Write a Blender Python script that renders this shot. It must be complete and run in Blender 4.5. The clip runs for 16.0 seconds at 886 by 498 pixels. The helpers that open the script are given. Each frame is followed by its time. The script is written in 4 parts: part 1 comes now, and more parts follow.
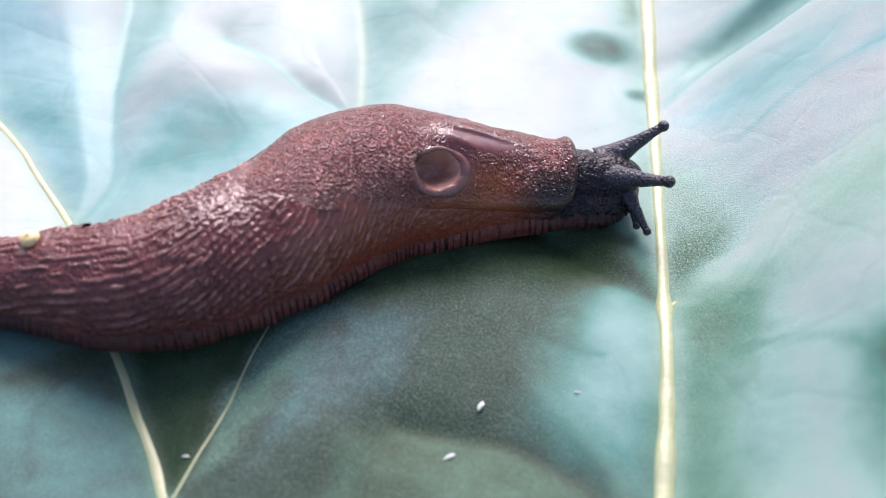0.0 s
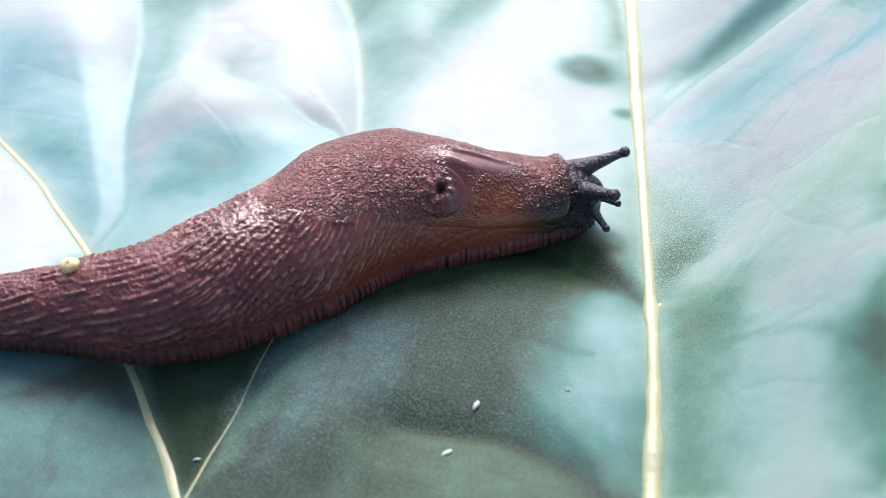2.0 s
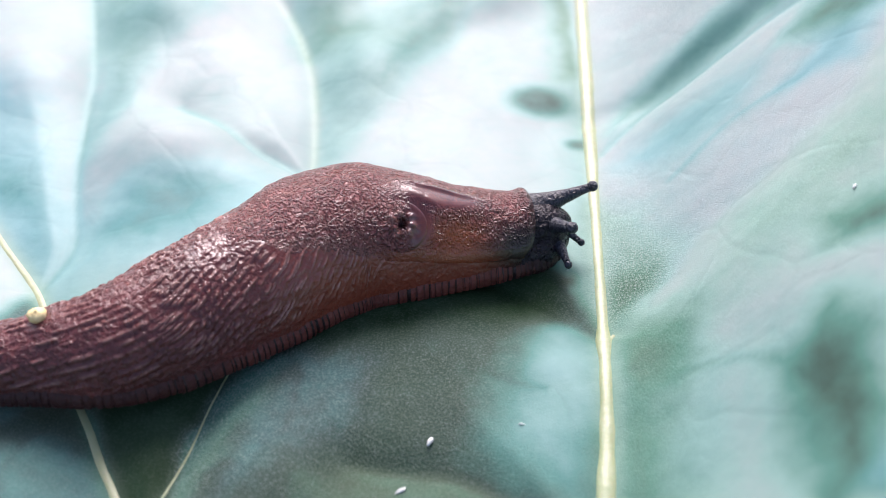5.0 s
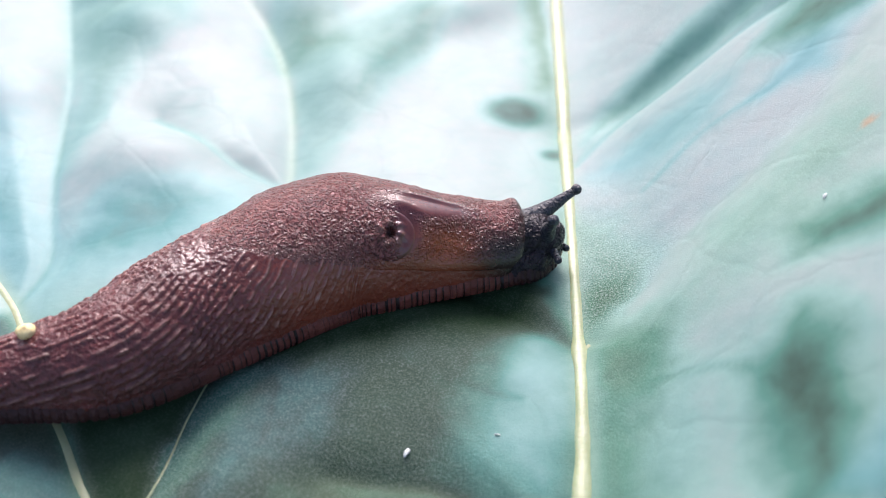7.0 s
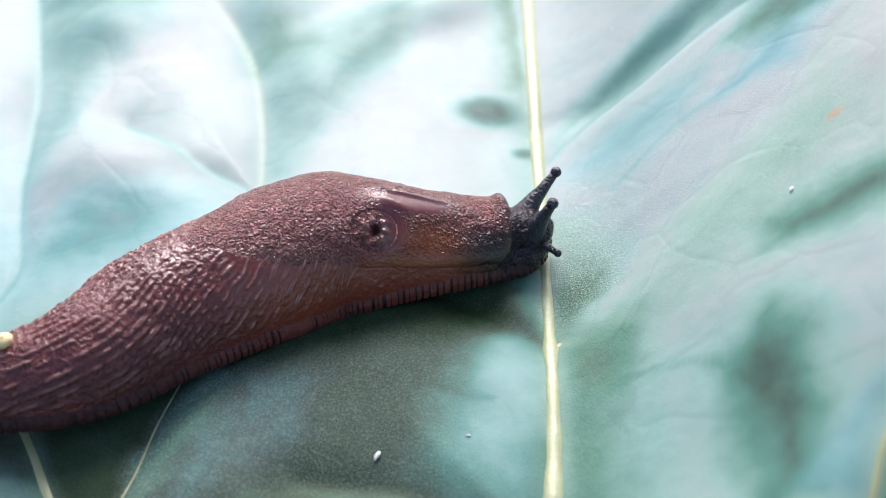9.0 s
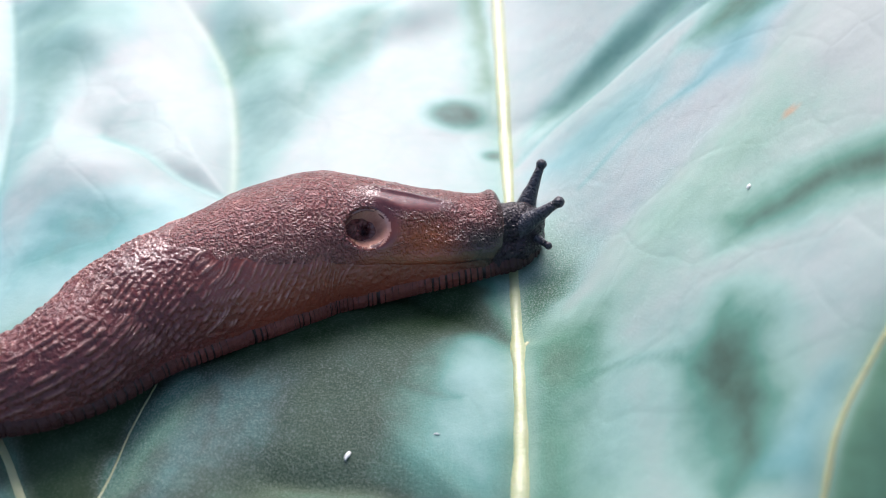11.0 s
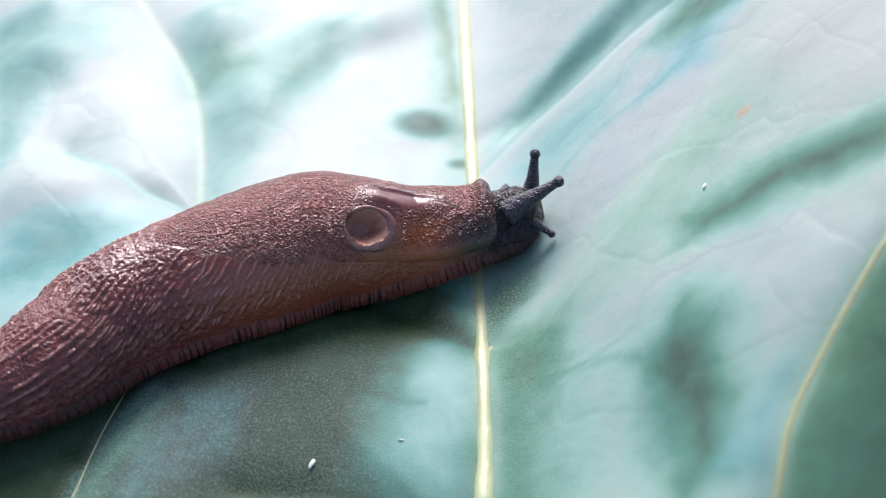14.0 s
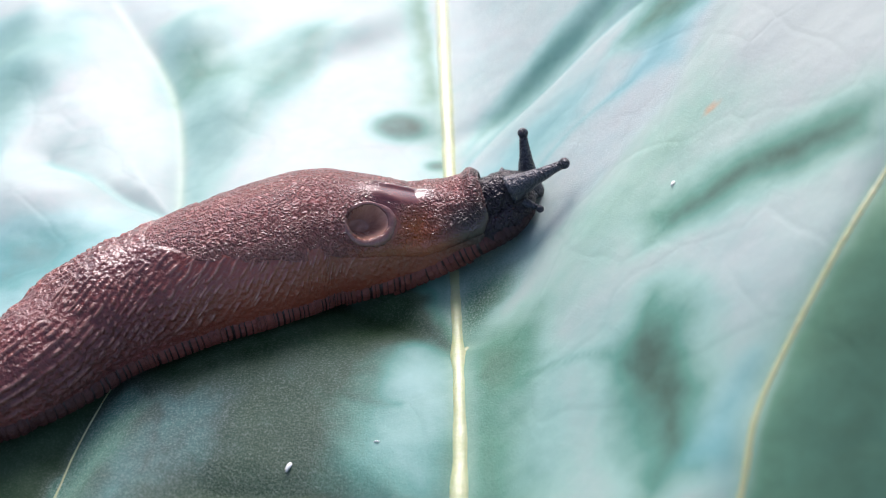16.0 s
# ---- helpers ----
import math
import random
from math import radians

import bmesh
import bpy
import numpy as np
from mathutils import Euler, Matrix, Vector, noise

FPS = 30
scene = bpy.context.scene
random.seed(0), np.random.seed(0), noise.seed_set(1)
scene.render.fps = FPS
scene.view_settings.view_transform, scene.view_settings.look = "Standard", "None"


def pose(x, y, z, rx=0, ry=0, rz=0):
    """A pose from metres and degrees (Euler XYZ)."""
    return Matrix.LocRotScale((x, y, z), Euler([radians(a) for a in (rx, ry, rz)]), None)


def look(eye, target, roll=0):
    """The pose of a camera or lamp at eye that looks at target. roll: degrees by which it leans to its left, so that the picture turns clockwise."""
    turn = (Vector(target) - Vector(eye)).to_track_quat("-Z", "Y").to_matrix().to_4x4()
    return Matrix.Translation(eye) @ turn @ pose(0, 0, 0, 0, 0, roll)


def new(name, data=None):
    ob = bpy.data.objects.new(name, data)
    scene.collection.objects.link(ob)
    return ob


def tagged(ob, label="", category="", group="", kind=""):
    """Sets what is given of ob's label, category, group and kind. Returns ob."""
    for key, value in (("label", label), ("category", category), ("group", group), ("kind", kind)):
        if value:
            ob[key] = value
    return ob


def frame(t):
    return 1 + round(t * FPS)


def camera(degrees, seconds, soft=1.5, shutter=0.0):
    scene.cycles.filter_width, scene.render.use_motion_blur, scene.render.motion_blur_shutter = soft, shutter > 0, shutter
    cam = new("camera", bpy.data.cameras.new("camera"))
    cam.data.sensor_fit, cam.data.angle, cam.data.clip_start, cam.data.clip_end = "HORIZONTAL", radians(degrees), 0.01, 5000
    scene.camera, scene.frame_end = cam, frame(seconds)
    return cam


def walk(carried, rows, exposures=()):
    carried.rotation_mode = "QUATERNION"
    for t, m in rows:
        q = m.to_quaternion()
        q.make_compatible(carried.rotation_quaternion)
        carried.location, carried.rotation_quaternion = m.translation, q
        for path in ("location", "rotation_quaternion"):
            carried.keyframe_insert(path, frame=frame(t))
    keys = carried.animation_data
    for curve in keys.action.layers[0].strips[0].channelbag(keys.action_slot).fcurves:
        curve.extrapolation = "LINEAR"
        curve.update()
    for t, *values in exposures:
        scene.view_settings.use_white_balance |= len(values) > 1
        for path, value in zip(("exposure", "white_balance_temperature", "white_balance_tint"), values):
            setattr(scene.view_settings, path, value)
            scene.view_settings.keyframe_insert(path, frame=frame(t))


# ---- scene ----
cam = camera(44.0, 16.0, soft=0.9)
cam.data.dof.use_dof = True
cam.data.dof.focus_distance = 0.120
cam.data.dof.aperture_fstop = 24.0
walk(cam, [
    (0.0, pose(-0.0023, -0.0891, 0.0771, 47.103, -1.114, 1.265)),
    (0.5, pose(-0.0019, -0.0892, 0.0771, 46.953, -0.935, 1.085)),
    (1.0, pose(-0.0009, -0.0914, 0.0772, 47.441, -0.056, 1.009)),
    (1.5, pose(-0.0001, -0.0949, 0.0779, 48.713, 0.590, 0.917)),
    (2.0, pose(0.0000, -0.0957, 0.0784, 49.422, 0.674, 0.783)),
    (2.5, pose(0.0001, -0.0948, 0.0784, 49.573, 0.518, 0.675)),
    (3.0, pose(0.0002, -0.0946, 0.0786, 49.899, 0.371, 0.481)),
    (3.5, pose(0.0000, -0.0948, 0.0794, 49.967, 0.090, 0.040)),
    (4.0, pose(0.0009, -0.0950, 0.0795, 50.182, 0.294, -0.363)),
    (6.5, pose(0.0022, -0.0950, 0.0798, 50.897, 0.119, -1.762)),
    (7.0, pose(0.0026, -0.0952, 0.0802, 50.981, 0.142, -1.978)),
    (7.5, pose(0.0035, -0.0955, 0.0802, 51.162, 0.319, -2.192)),
    (8.0, pose(0.0040, -0.0953, 0.0800, 51.176, 0.536, -2.501)),
    (8.5, pose(0.0043, -0.0954, 0.0802, 51.137, 0.537, -2.796)),
    (9.0, pose(0.0049, -0.0949, 0.0798, 51.036, 0.709, -3.079)),
    (11.5, pose(0.0075, -0.0967, 0.0811, 51.183, 1.276, -4.355)),
    (12.0, pose(0.0078, -0.0966, 0.0811, 51.290, 1.232, -4.564)),
    (12.5, pose(0.0088, -0.0969, 0.0810, 51.469, 1.447, -4.685)),
    (13.0, pose(0.0094, -0.0971, 0.0806, 51.661, 1.693, -4.925)),
    (13.5, pose(0.0096, -0.0969, 0.0807, 51.588, 1.683, -5.220)),
    (14.0, pose(0.0104, -0.0978, 0.0807, 51.809, 2.012, -5.313)),
    (14.5, pose(0.0113, -0.0983, 0.0805, 51.954, 2.424, -5.492)),
    (15.0, pose(0.0115, -0.0979, 0.0802, 51.989, 2.413, -5.728)),
    (15.5, pose(0.0126, -0.0984, 0.0808, 51.903, 2.625, -5.788)),
    (16.0, pose(0.0133, -0.0987, 0.0810, 51.885, 2.984, -5.999)),
], exposures=[(0.0, 1.26, 6850, 30), (0.5, 1.38, 6850, 31), (1.0, 1.38, 6850, 30), (2.0, 1.27, 6850, 28), (5.0, 1.21, 6850, 26), (9.0, 1.21, 6850, 24), (16.0, 1.26, 6850, 24)])

# ---- light: a bright veiled sky with a soft sun behind the subject ----
SUN_UP, SUN_TURN = 47.0, -2.0  # degrees above the leaf, degrees east of the way ahead
world = bpy.data.worlds.new("sky")
scene.world = world
world.use_nodes = True
wn = world.node_tree.nodes
sky = wn.new("ShaderNodeTexSky")
sky.sky_type = "NISHITA"
sky.sun_disc = False
sky.sun_elevation = radians(SUN_UP)
sky.sun_rotation = radians(SUN_TURN)
sky.air_density, sky.dust_density, sky.ozone_density = 0.9, 3.0, 1.5
wn["Background"].inputs["Strength"].default_value = 0.12
world.node_tree.links.new(sky.outputs["Color"], wn["Background"].inputs["Color"])
sun = new("sun", bpy.data.lights.new("sun", "SUN"))
sun.data.energy = 2.3
sun.data.angle = radians(34)
sun.data.color = (0.95, 0.98, 1.0)
sun.matrix_world = look((0, 0, 0), (-math.sin(radians(SUN_TURN)) * math.cos(radians(SUN_UP)), -math.cos(radians(SUN_TURN)) * math.cos(radians(SUN_UP)), -math.sin(radians(SUN_UP))))

MM = 0.001


# ---- materials ----
class Nodes:
    """Short hand for building a node material."""

    def __init__(self, name):
        self.mat = bpy.data.materials.new(name)
        self.mat.use_nodes = True
        self.tree = self.mat.node_tree
        self.bsdf = self.tree.nodes["Principled BSDF"]

    def node(self, kind, **inputs):
        n = self.tree.nodes.new(kind)
        for key, value in inputs.items():
            self.put(n, key.replace("_", " "), value)
        return n

    def put(self, n, key, value):
        if isinstance(value, bpy.types.NodeSocket):
            self.tree.links.new(value, n.inputs[key])
        else:
            n.inputs[key].default_value = value

    def set(self, **inputs):
        for key, value in inputs.items():
            self.put(self.bsdf, key.replace("_", " "), value)

    def attribute(self, name):
        n = self.tree.nodes.new("ShaderNodeAttribute")
        n.attribute_name = name
        return n

    def noise(self, where, scale, detail=4.0, rough=0.55):
        return self.node("ShaderNodeTexNoise", Vector=where, Scale=scale, Detail=detail, Roughness=rough).outputs["Fac"]

    def ramp(self, fac, *stops):
        n = self.node("ShaderNodeValToRGB", Fac=fac)
        while len(n.color_ramp.elements) < len(stops):
            n.color_ramp.elements.new(0.5)
        for e, (at, c) in zip(n.color_ramp.elements, stops):
            e.position = at
            e.color = (c, c, c, 1) if isinstance(c, (int, float)) else (*c, 1)
        return n.outputs["Color"]

    def mix(self, fac, a, b, blend_type="MIX"):
        n = self.tree.nodes.new("ShaderNodeMix")
        n.data_type, n.blend_type = "RGBA", blend_type
        self.put(n, 0, fac)
        self.put(n, 6, a if isinstance(a, bpy.types.NodeSocket) or len(a) == 4 else (*a, 1))
        self.put(n, 7, b if isinstance(b, bpy.types.NodeSocket) or len(b) == 4 else (*b, 1))
        return n.outputs[2]

    def math(self, op, a, b=0.0):
        n = self.tree.nodes.new("ShaderNodeMath")
        n.operation = op
        self.put(n, 0, a)
        self.put(n, 1, b)
        return n.outputs[0]

    def bump(self, height, distance, strength=1.0, normal=None):
        n = self.node("ShaderNodeBump", Height=height, Distance=distance, Strength=strength)
        if normal is not None:
            self.put(n, "Normal", normal)
        return n.outputs["Normal"]


def skin_material(name, dark, light, grain, grain_depth, warm=(0.30, 0.085, 0.030), gloss=0.30, ridge=1.0, coat=0.42, spec=0.30):
    """Wet slug skin: pigment mottled at two scales, granules of the given size (per metre), film of slime on top."""
    m = Nodes(name)
    rest = m.attribute("rest").outputs["Vector"]
    marks = m.node("ShaderNodeSeparateColor", Color=m.attribute("marks").outputs["Color"])
    broad = m.noise(rest, 170, 3)
    fine = m.noise(rest, 1500, 4, 0.65)
    warped = m.mix(0.0009, rest, m.node("ShaderNodeTexNoise", Vector=rest, Scale=1100.0).outputs["Color"])
    cells = m.node("ShaderNodeTexVoronoi", Vector=warped, Scale=grain)
    maze = m.noise(warped, grain * 0.8, 1.0, 0.4)
    grains = m.mix(0.78, m.ramp(cells.outputs["Distance"], (0.0, 1.0), (0.5, 0.4), (0.8, 0.0)), m.ramp(maze, (0.38, 0.0), (0.60, 1.0)))
    pigment = m.mix(m.ramp(broad, (0.3, 0.0), (0.7, 1.0)), dark, light)
    pigment = m.mix(m.ramp(fine, (0.35, 0.0), (0.75, 0.55)), pigment, tuple(0.45 * c for c in dark))
    rough_zone = m.math("SUBTRACT", 1.0, marks.outputs["Green"])
    # raised granules are coloured paler than the skin between
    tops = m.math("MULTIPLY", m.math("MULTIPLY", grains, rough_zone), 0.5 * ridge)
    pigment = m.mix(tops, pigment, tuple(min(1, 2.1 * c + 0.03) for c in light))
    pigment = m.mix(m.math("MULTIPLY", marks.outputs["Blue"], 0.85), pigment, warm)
    # paler colour on raised skin, which also paints the tubercles' wet glints
    pale_shine = m.math("MULTIPLY", marks.outputs["Red"], m.ramp(fine, (0.3, 0.45), (0.6, 1.0)))
    pigment = m.mix(pale_shine, pigment, (2.0 * light[0] + 0.05, 3.2 * light[1] + 0.07, 2.8 * light[2] + 0.06))
    pigment = m.mix(m.attribute("marks").outputs["Alpha"], pigment, (0.012, 0.009, 0.011))
    m.set(Base_Color=pigment, Roughness=m.math("SUBTRACT", m.ramp(fine, (0.2, gloss - 0.06), (0.8, gloss + 0.22)), m.math("MULTIPLY", marks.outputs["Green"], 0.12)), IOR=1.4,
          Specular_IOR_Level=spec, Coat_Weight=m.math("ADD", coat, m.math("MULTIPLY", marks.outputs["Green"], 0.55)), Coat_Roughness=m.math("SUBTRACT", 0.15, m.math("MULTIPLY", marks.outputs["Green"], 0.05)), Subsurface_Weight=0.06, Subsurface_Scale=0.0015)
    m.bsdf.inputs["Subsurface Radius"].default_value = (1.0, 0.35, 0.2)
    height = m.math("MULTIPLY", grains, rough_zone)
    n = m.bump(height, grain_depth, 1.0)
    n = m.bump(fine, 0.00028, m.math("ADD", 0.15, m.math("MULTIPLY", rough_zone, 0.65)), n)
    m.set(Normal=n, Coat_Normal=n)
    return m.mat


MANTLE = skin_material("mantle_skin", (0.052, 0.0105, 0.0095), (0.138, 0.032, 0.027), 4500.0, 0.00032, (0.38, 0.078, 0.014), gloss=0.25, ridge=1.2, coat=0.5)
FLANK = skin_material("flank_skin", (0.055, 0.0120, 0.0115), (0.135, 0.031, 0.027), 2300.0, 0.00010, (0.26, 0.056, 0.024), ridge=0.30, gloss=0.24, coat=0.40)
FRINGE = skin_material("fringe_skin", (0.092, 0.019, 0.015), (0.165, 0.040, 0.028), 1500.0, 0.00006, ridge=0.3, gloss=0.36, coat=0.15, spec=0.2)
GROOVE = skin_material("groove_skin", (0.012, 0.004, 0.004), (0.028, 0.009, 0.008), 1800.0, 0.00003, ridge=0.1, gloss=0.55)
HEAD = skin_material("head_skin", (0.006, 0.005, 0.008), (0.017, 0.014, 0.021), 2600.0, 0.00020, warm=(0.05, 0.02, 0.02), ridge=0.10, gloss=0.20, coat=0.25, spec=0.20)
HORN = skin_material("tentacle_skin", (0.008, 0.010, 0.015), (0.022, 0.027, 0.036), 4200.0, 0.00009, ridge=0.9, gloss=0.26, coat=0.25, spec=0.3)
PORE = skin_material("pore_skin", (0.40, 0.18, 0.13), (0.62, 0.40, 0.31), 900.0, 0.00005, ridge=0.1, gloss=0.22)


def leaf_material():
    """Glaucous cabbage leaf: green to blue-green tissue under wax bloom, sky sheen and shade painted into its tone,
    fine net of veinlets, glossy cuticle.
    """
    m = Nodes("leaf_tissue")
    at = m.node("ShaderNodeTexCoord").outputs["Object"]
    marks = m.node("ShaderNodeSeparateColor", Color=m.attribute("marks").outputs["Color"])
    grainy = m.attribute("marks").outputs["Alpha"]
    broad, patch = m.noise(at, 42, 4), m.noise(at, 150, 5, 0.6)
    streak, grit = m.noise(at, 420, 4, 0.6), m.noise(at, 4600, 3, 0.7)
    uneven = m.math("ADD", m.math("MULTIPLY", m.math("SUBTRACT", patch, 0.5), 0.22), m.math("MULTIPLY", m.math("SUBTRACT", broad, 0.5), 0.16))
    # paleness of the blade: wax together with the painted sheen and shade
    wax_light = m.math("ADD", marks.outputs["Red"], uneven)
    wax_light = m.math("ADD", wax_light, m.math("MULTIPLY", m.math("SUBTRACT", streak, 0.5), 0.14))
    green = m.ramp(wax_light, (0.0, (0.009, 0.027, 0.010)), (0.25, (0.036, 0.064, 0.037)), (0.5, (0.066, 0.165, 0.100)), (0.75, (0.180, 0.300, 0.226)), (1.0, (0.258, 0.317, 0.288)))
    cool = m.ramp(wax_light, (0.0, (0.013, 0.030, 0.020)), (0.25, (0.041, 0.075, 0.075)), (0.5, (0.050, 0.200, 0.200)), (0.75, (0.150, 0.305, 0.312)), (1.0, (0.264, 0.315, 0.310)))
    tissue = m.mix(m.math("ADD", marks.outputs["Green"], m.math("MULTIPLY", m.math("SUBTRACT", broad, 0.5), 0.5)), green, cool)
    # glints on the gritty bumps painted pale, shade between them painted dark
    glint_specks = m.math("MULTIPLY", m.ramp(grit, (0.48, 0.0), (0.66, 1.0)), m.math("MULTIPLY", grainy, grainy))
    tissue = m.mix(m.math("MULTIPLY", glint_specks, 0.45), tissue, (0.40, 0.46, 0.42))
    pit_shade = m.math("MULTIPLY", m.ramp(grit, (0.30, 1.0), (0.46, 0.0)), grainy)
    tissue = m.mix(m.math("MULTIPLY", pit_shade, 0.40), tissue, (0.015, 0.05, 0.035))
    tissue = m.mix(marks.outputs["Blue"], tissue, (0.42, 0.20, 0.09))
    bent = m.mix(0.006, at, m.node("ShaderNodeTexNoise", Vector=at, Scale=70.0).outputs["Color"])
    net = m.node("ShaderNodeTexVoronoi", Vector=bent, Scale=85.0)
    net.feature = "DISTANCE_TO_EDGE"
    veinlet = m.ramp(net.outputs["Distance"], (0.0, 0.0), (0.05, 0.6), (0.2, 1.0))
    tissue = m.mix(m.math("MULTIPLY", m.math("SUBTRACT", 1.0, veinlet), 0.05), tissue, (0.030, 0.110, 0.080))
    m.set(Base_Color=tissue, Roughness=m.ramp(patch, (0.2, 0.40), (0.8, 0.54)), IOR=1.5, Specular_IOR_Level=m.ramp(wax_light, (0.0, 0.03), (0.3, 0.10), (0.6, 0.20), (0.9, 0.22)))
    n = m.bump(m.noise(at, 160, 3), 0.0005, 0.28)
    n = m.bump(veinlet, 0.00006, 0.5, n)
    n = m.bump(grit, 0.00020, m.math("ADD", 0.12, m.math("MULTIPLY", grainy, 0.88)), n)
    m.set(Normal=n, Coat_Normal=n)
    return m.mat


def vein_material(name, dull, pale):
    m = Nodes(name)
    at = m.node("ShaderNodeTexCoord").outputs["Object"]
    tone = m.mix(m.noise(at, 220, 4), dull, pale)
    tone = m.mix(m.ramp(m.noise(at, 1700, 3), (0.45, 0.0), (0.7, 0.4)), tone, (0.22, 0.30, 0.12))
    m.set(Base_Color=tone, Roughness=0.42, Subsurface_Weight=0.1, Subsurface_Scale=0.001)
    m.set(Normal=m.bump(m.noise(at, 900, 4), 0.0002, 0.6))
    return m.mat


def plain_material(name, a, b, scale, rough=0.7, depth=0.0002):
    m = Nodes(name)
    at = m.node("ShaderNodeTexCoord").outputs["Object"]
    n = m.noise(at, scale, 5)
    m.set(Base_Color=m.mix(n, a, b), Roughness=rough, Normal=m.bump(n, depth))
    return m.mat


LEAF = leaf_material()
RIB = vein_material("midrib_tissue", (0.24, 0.29, 0.14), (0.35, 0.40, 0.25))
VEIN = vein_material("vein_tissue", (0.19, 0.23, 0.11), (0.33, 0.37, 0.21))
SOIL = plain_material("soil", (0.045, 0.032, 0.022), (0.12, 0.09, 0.06), 9.0, 0.95, 0.01)
GRAIN = plain_material("pollen_yellow", (0.70, 0.50, 0.18), (0.90, 0.78, 0.42), 1500.0, 0.5)
FLECK = plain_material("white_fleck", (0.40, 0.44, 0.42), (0.62, 0.66, 0.63), 1500.0, 0.6)


# ---- mesh helpers ----
def mesh_from(name, verts, faces, material, smooth=True):
    me = bpy.data.meshes.new(name)
    me.from_pydata([tuple(v) for v in verts], [], faces)
    me.materials.append(material)
    if smooth:
        me.polygons.foreach_set("use_smooth", [True] * len(me.polygons))
    me.update()
    return me


def paint(me, marks, rest=None):
    """Colour marks (pale shine, smooth, warm, black) and resting places, for the materials."""
    a = me.attributes.new("marks", "FLOAT_COLOR", "POINT")
    if marks.shape[1] == 3:
        marks = np.column_stack([marks, np.zeros(len(marks))])
    a.data.foreach_set("color", marks.astype(np.float32).ravel())
    if rest is not None:
        a = me.attributes.new("rest", "FLOAT_VECTOR", "POINT")
        a.data.foreach_set("vector", np.asarray(rest, np.float32).ravel())


def part(name, me, parent, label=""):
    ob = new(name, me)
    ob.parent = parent
    return tagged(ob, label)


def grid_faces(rows, cols, wrap=False):
    f = []
    for i in range(rows - 1):
        for j in range(cols - (0 if wrap else 1)):
            k = (j + 1) % cols
            f.append((i * cols + j, i * cols + k, (i + 1) * cols + k, (i + 1) * cols + j))
    return f


def step(a, b, x):
    u = np.clip((np.asarray(x, float) - a) / (b - a), 0, 1)
    return u * u * (3 - 2 * u)


# ---- how the slug lies and creeps ----
# the slug's resting line on the leaf: x, y and width in millimetres, from the tail's tip to the head
SPINE = [(-64, -18.5, 0.6), (-57, -18.5, 3.6), (-48, -18, 6.6), (-37, -16.7, 9.8), (-27.8, -14.4, 13.6), (-19.9, -8.2, 16.2),
         (-7.3, -0.2, 17.8), (0, 1.2, 15.8), (6.9, 1.7, 12.7), (14, 2.4, 10.2), (19.5, 2.9, 8.9), (25, 3.4, 7.3)]
BEATS = (0, 0.5, 1, 1.5, 2, 3, 4, 6.5, 8, 9, 11.5, 13, 14.5, 16)
# how far the body has crept (millimetres) at stations along its length, at the times in BEATS
CREEP_TAIL = ((-6.6, 2.0), (-6.1, 1.9), (-5.2, 1.5), (-4.6, 1.3), (-4.1, 1.1), (-3.3, 0.9), (-2.7, 0.5), (-0.9, -0.1), (0, 0), (0.6, 0),
    (1.8, 0.4), (2.4, 0.9), (3.0, 1.4), (3.4, 2.0))
CREEP_HIND = ((-5.1, -0.9), (-4.8, -0.8), (-4.3, -1.0), (-3.7, -1.0), (-3.4, -1.0), (-2.9, -0.9), (-2.3, -0.8), (-0.8, -0.5), (0, 0.1), (0.5, 0.6),
    (1.5, 1.7), (2.2, 2.6), (2.8, 3.4), (3.3, 4.4))
CREEP_WAIST = ((-4.1, -2.4), (-3.8, -2.2), (-3.4, -2.4), (-2.9, -2.4), (-2.5, -2.2), (-2.1, -2.0), (-1.5, -1.7), (-0.6, -0.7), (0, 0.1), (0.2, 0.7),
    (1.2, 2.3), (1.9, 3.1), (2.6, 3.9), (3.1, 4.8))
CREEP_MIDDLE = ((-3.6, -2.6), (-3.4, -2.4), (-3.0, -2.5), (-2.4, -2.5), (-2.0, -2.4), (-1.7, -2.0), (-1.4, -1.6), (-0.8, -0.6), (0, 0), (0.6, 0.5),
    (2.4, 1.8), (3.7, 2.9), (4.9, 3.6), (6.3, 4.2))
CREEP_BACK = ((-4.1, -0.9), (-3.9, -1.0), (-3.6, -1.3), (-3.1, -1.3), (-2.8, -1.2), (-2.6, -0.9), (-2.2, -0.7), (-1.1, -0.4), (0, 0), (0.9, 0.3),
    (3.4, 1.3), (5.0, 2.0), (6.7, 2.6), (8.6, 3.3))
CREEP_SHOULDER = ((-4.2, 0.3), (-4.1, -0.4), (-3.9, -0.9), (-3.7, -0.9), (-3.5, -0.8), (-3.1, -0.8), (-2.7, -1.0), (-1.2, -0.5), (0, 0), (1.0, 0.3),
    (4.9, 1.3), (7.2, 2.2), (9.4, 2.6), (11.8, 3.4))
CREEP_NECK = ((-4.5, -0.1), (-4.4, -0.2), (-4.2, -0.6), (-4.1, -0.5), (-4.1, -0.4), (-3.6, -0.4), (-3.3, -0.4), (-1.5, -0.6), (0, 0), (1.1, 0.2),
    (5.0, 1.0), (7.4, 1.5), (9.5, 1.7), (11.6, 2.2))
CREEP = {30.5: CREEP_TAIL, 38: CREEP_HIND, 43: CREEP_WAIST, 51.6: CREEP_MIDDLE, 57.7: CREEP_BACK, 75.7: CREEP_SHOULDER, 83: CREEP_NECK}
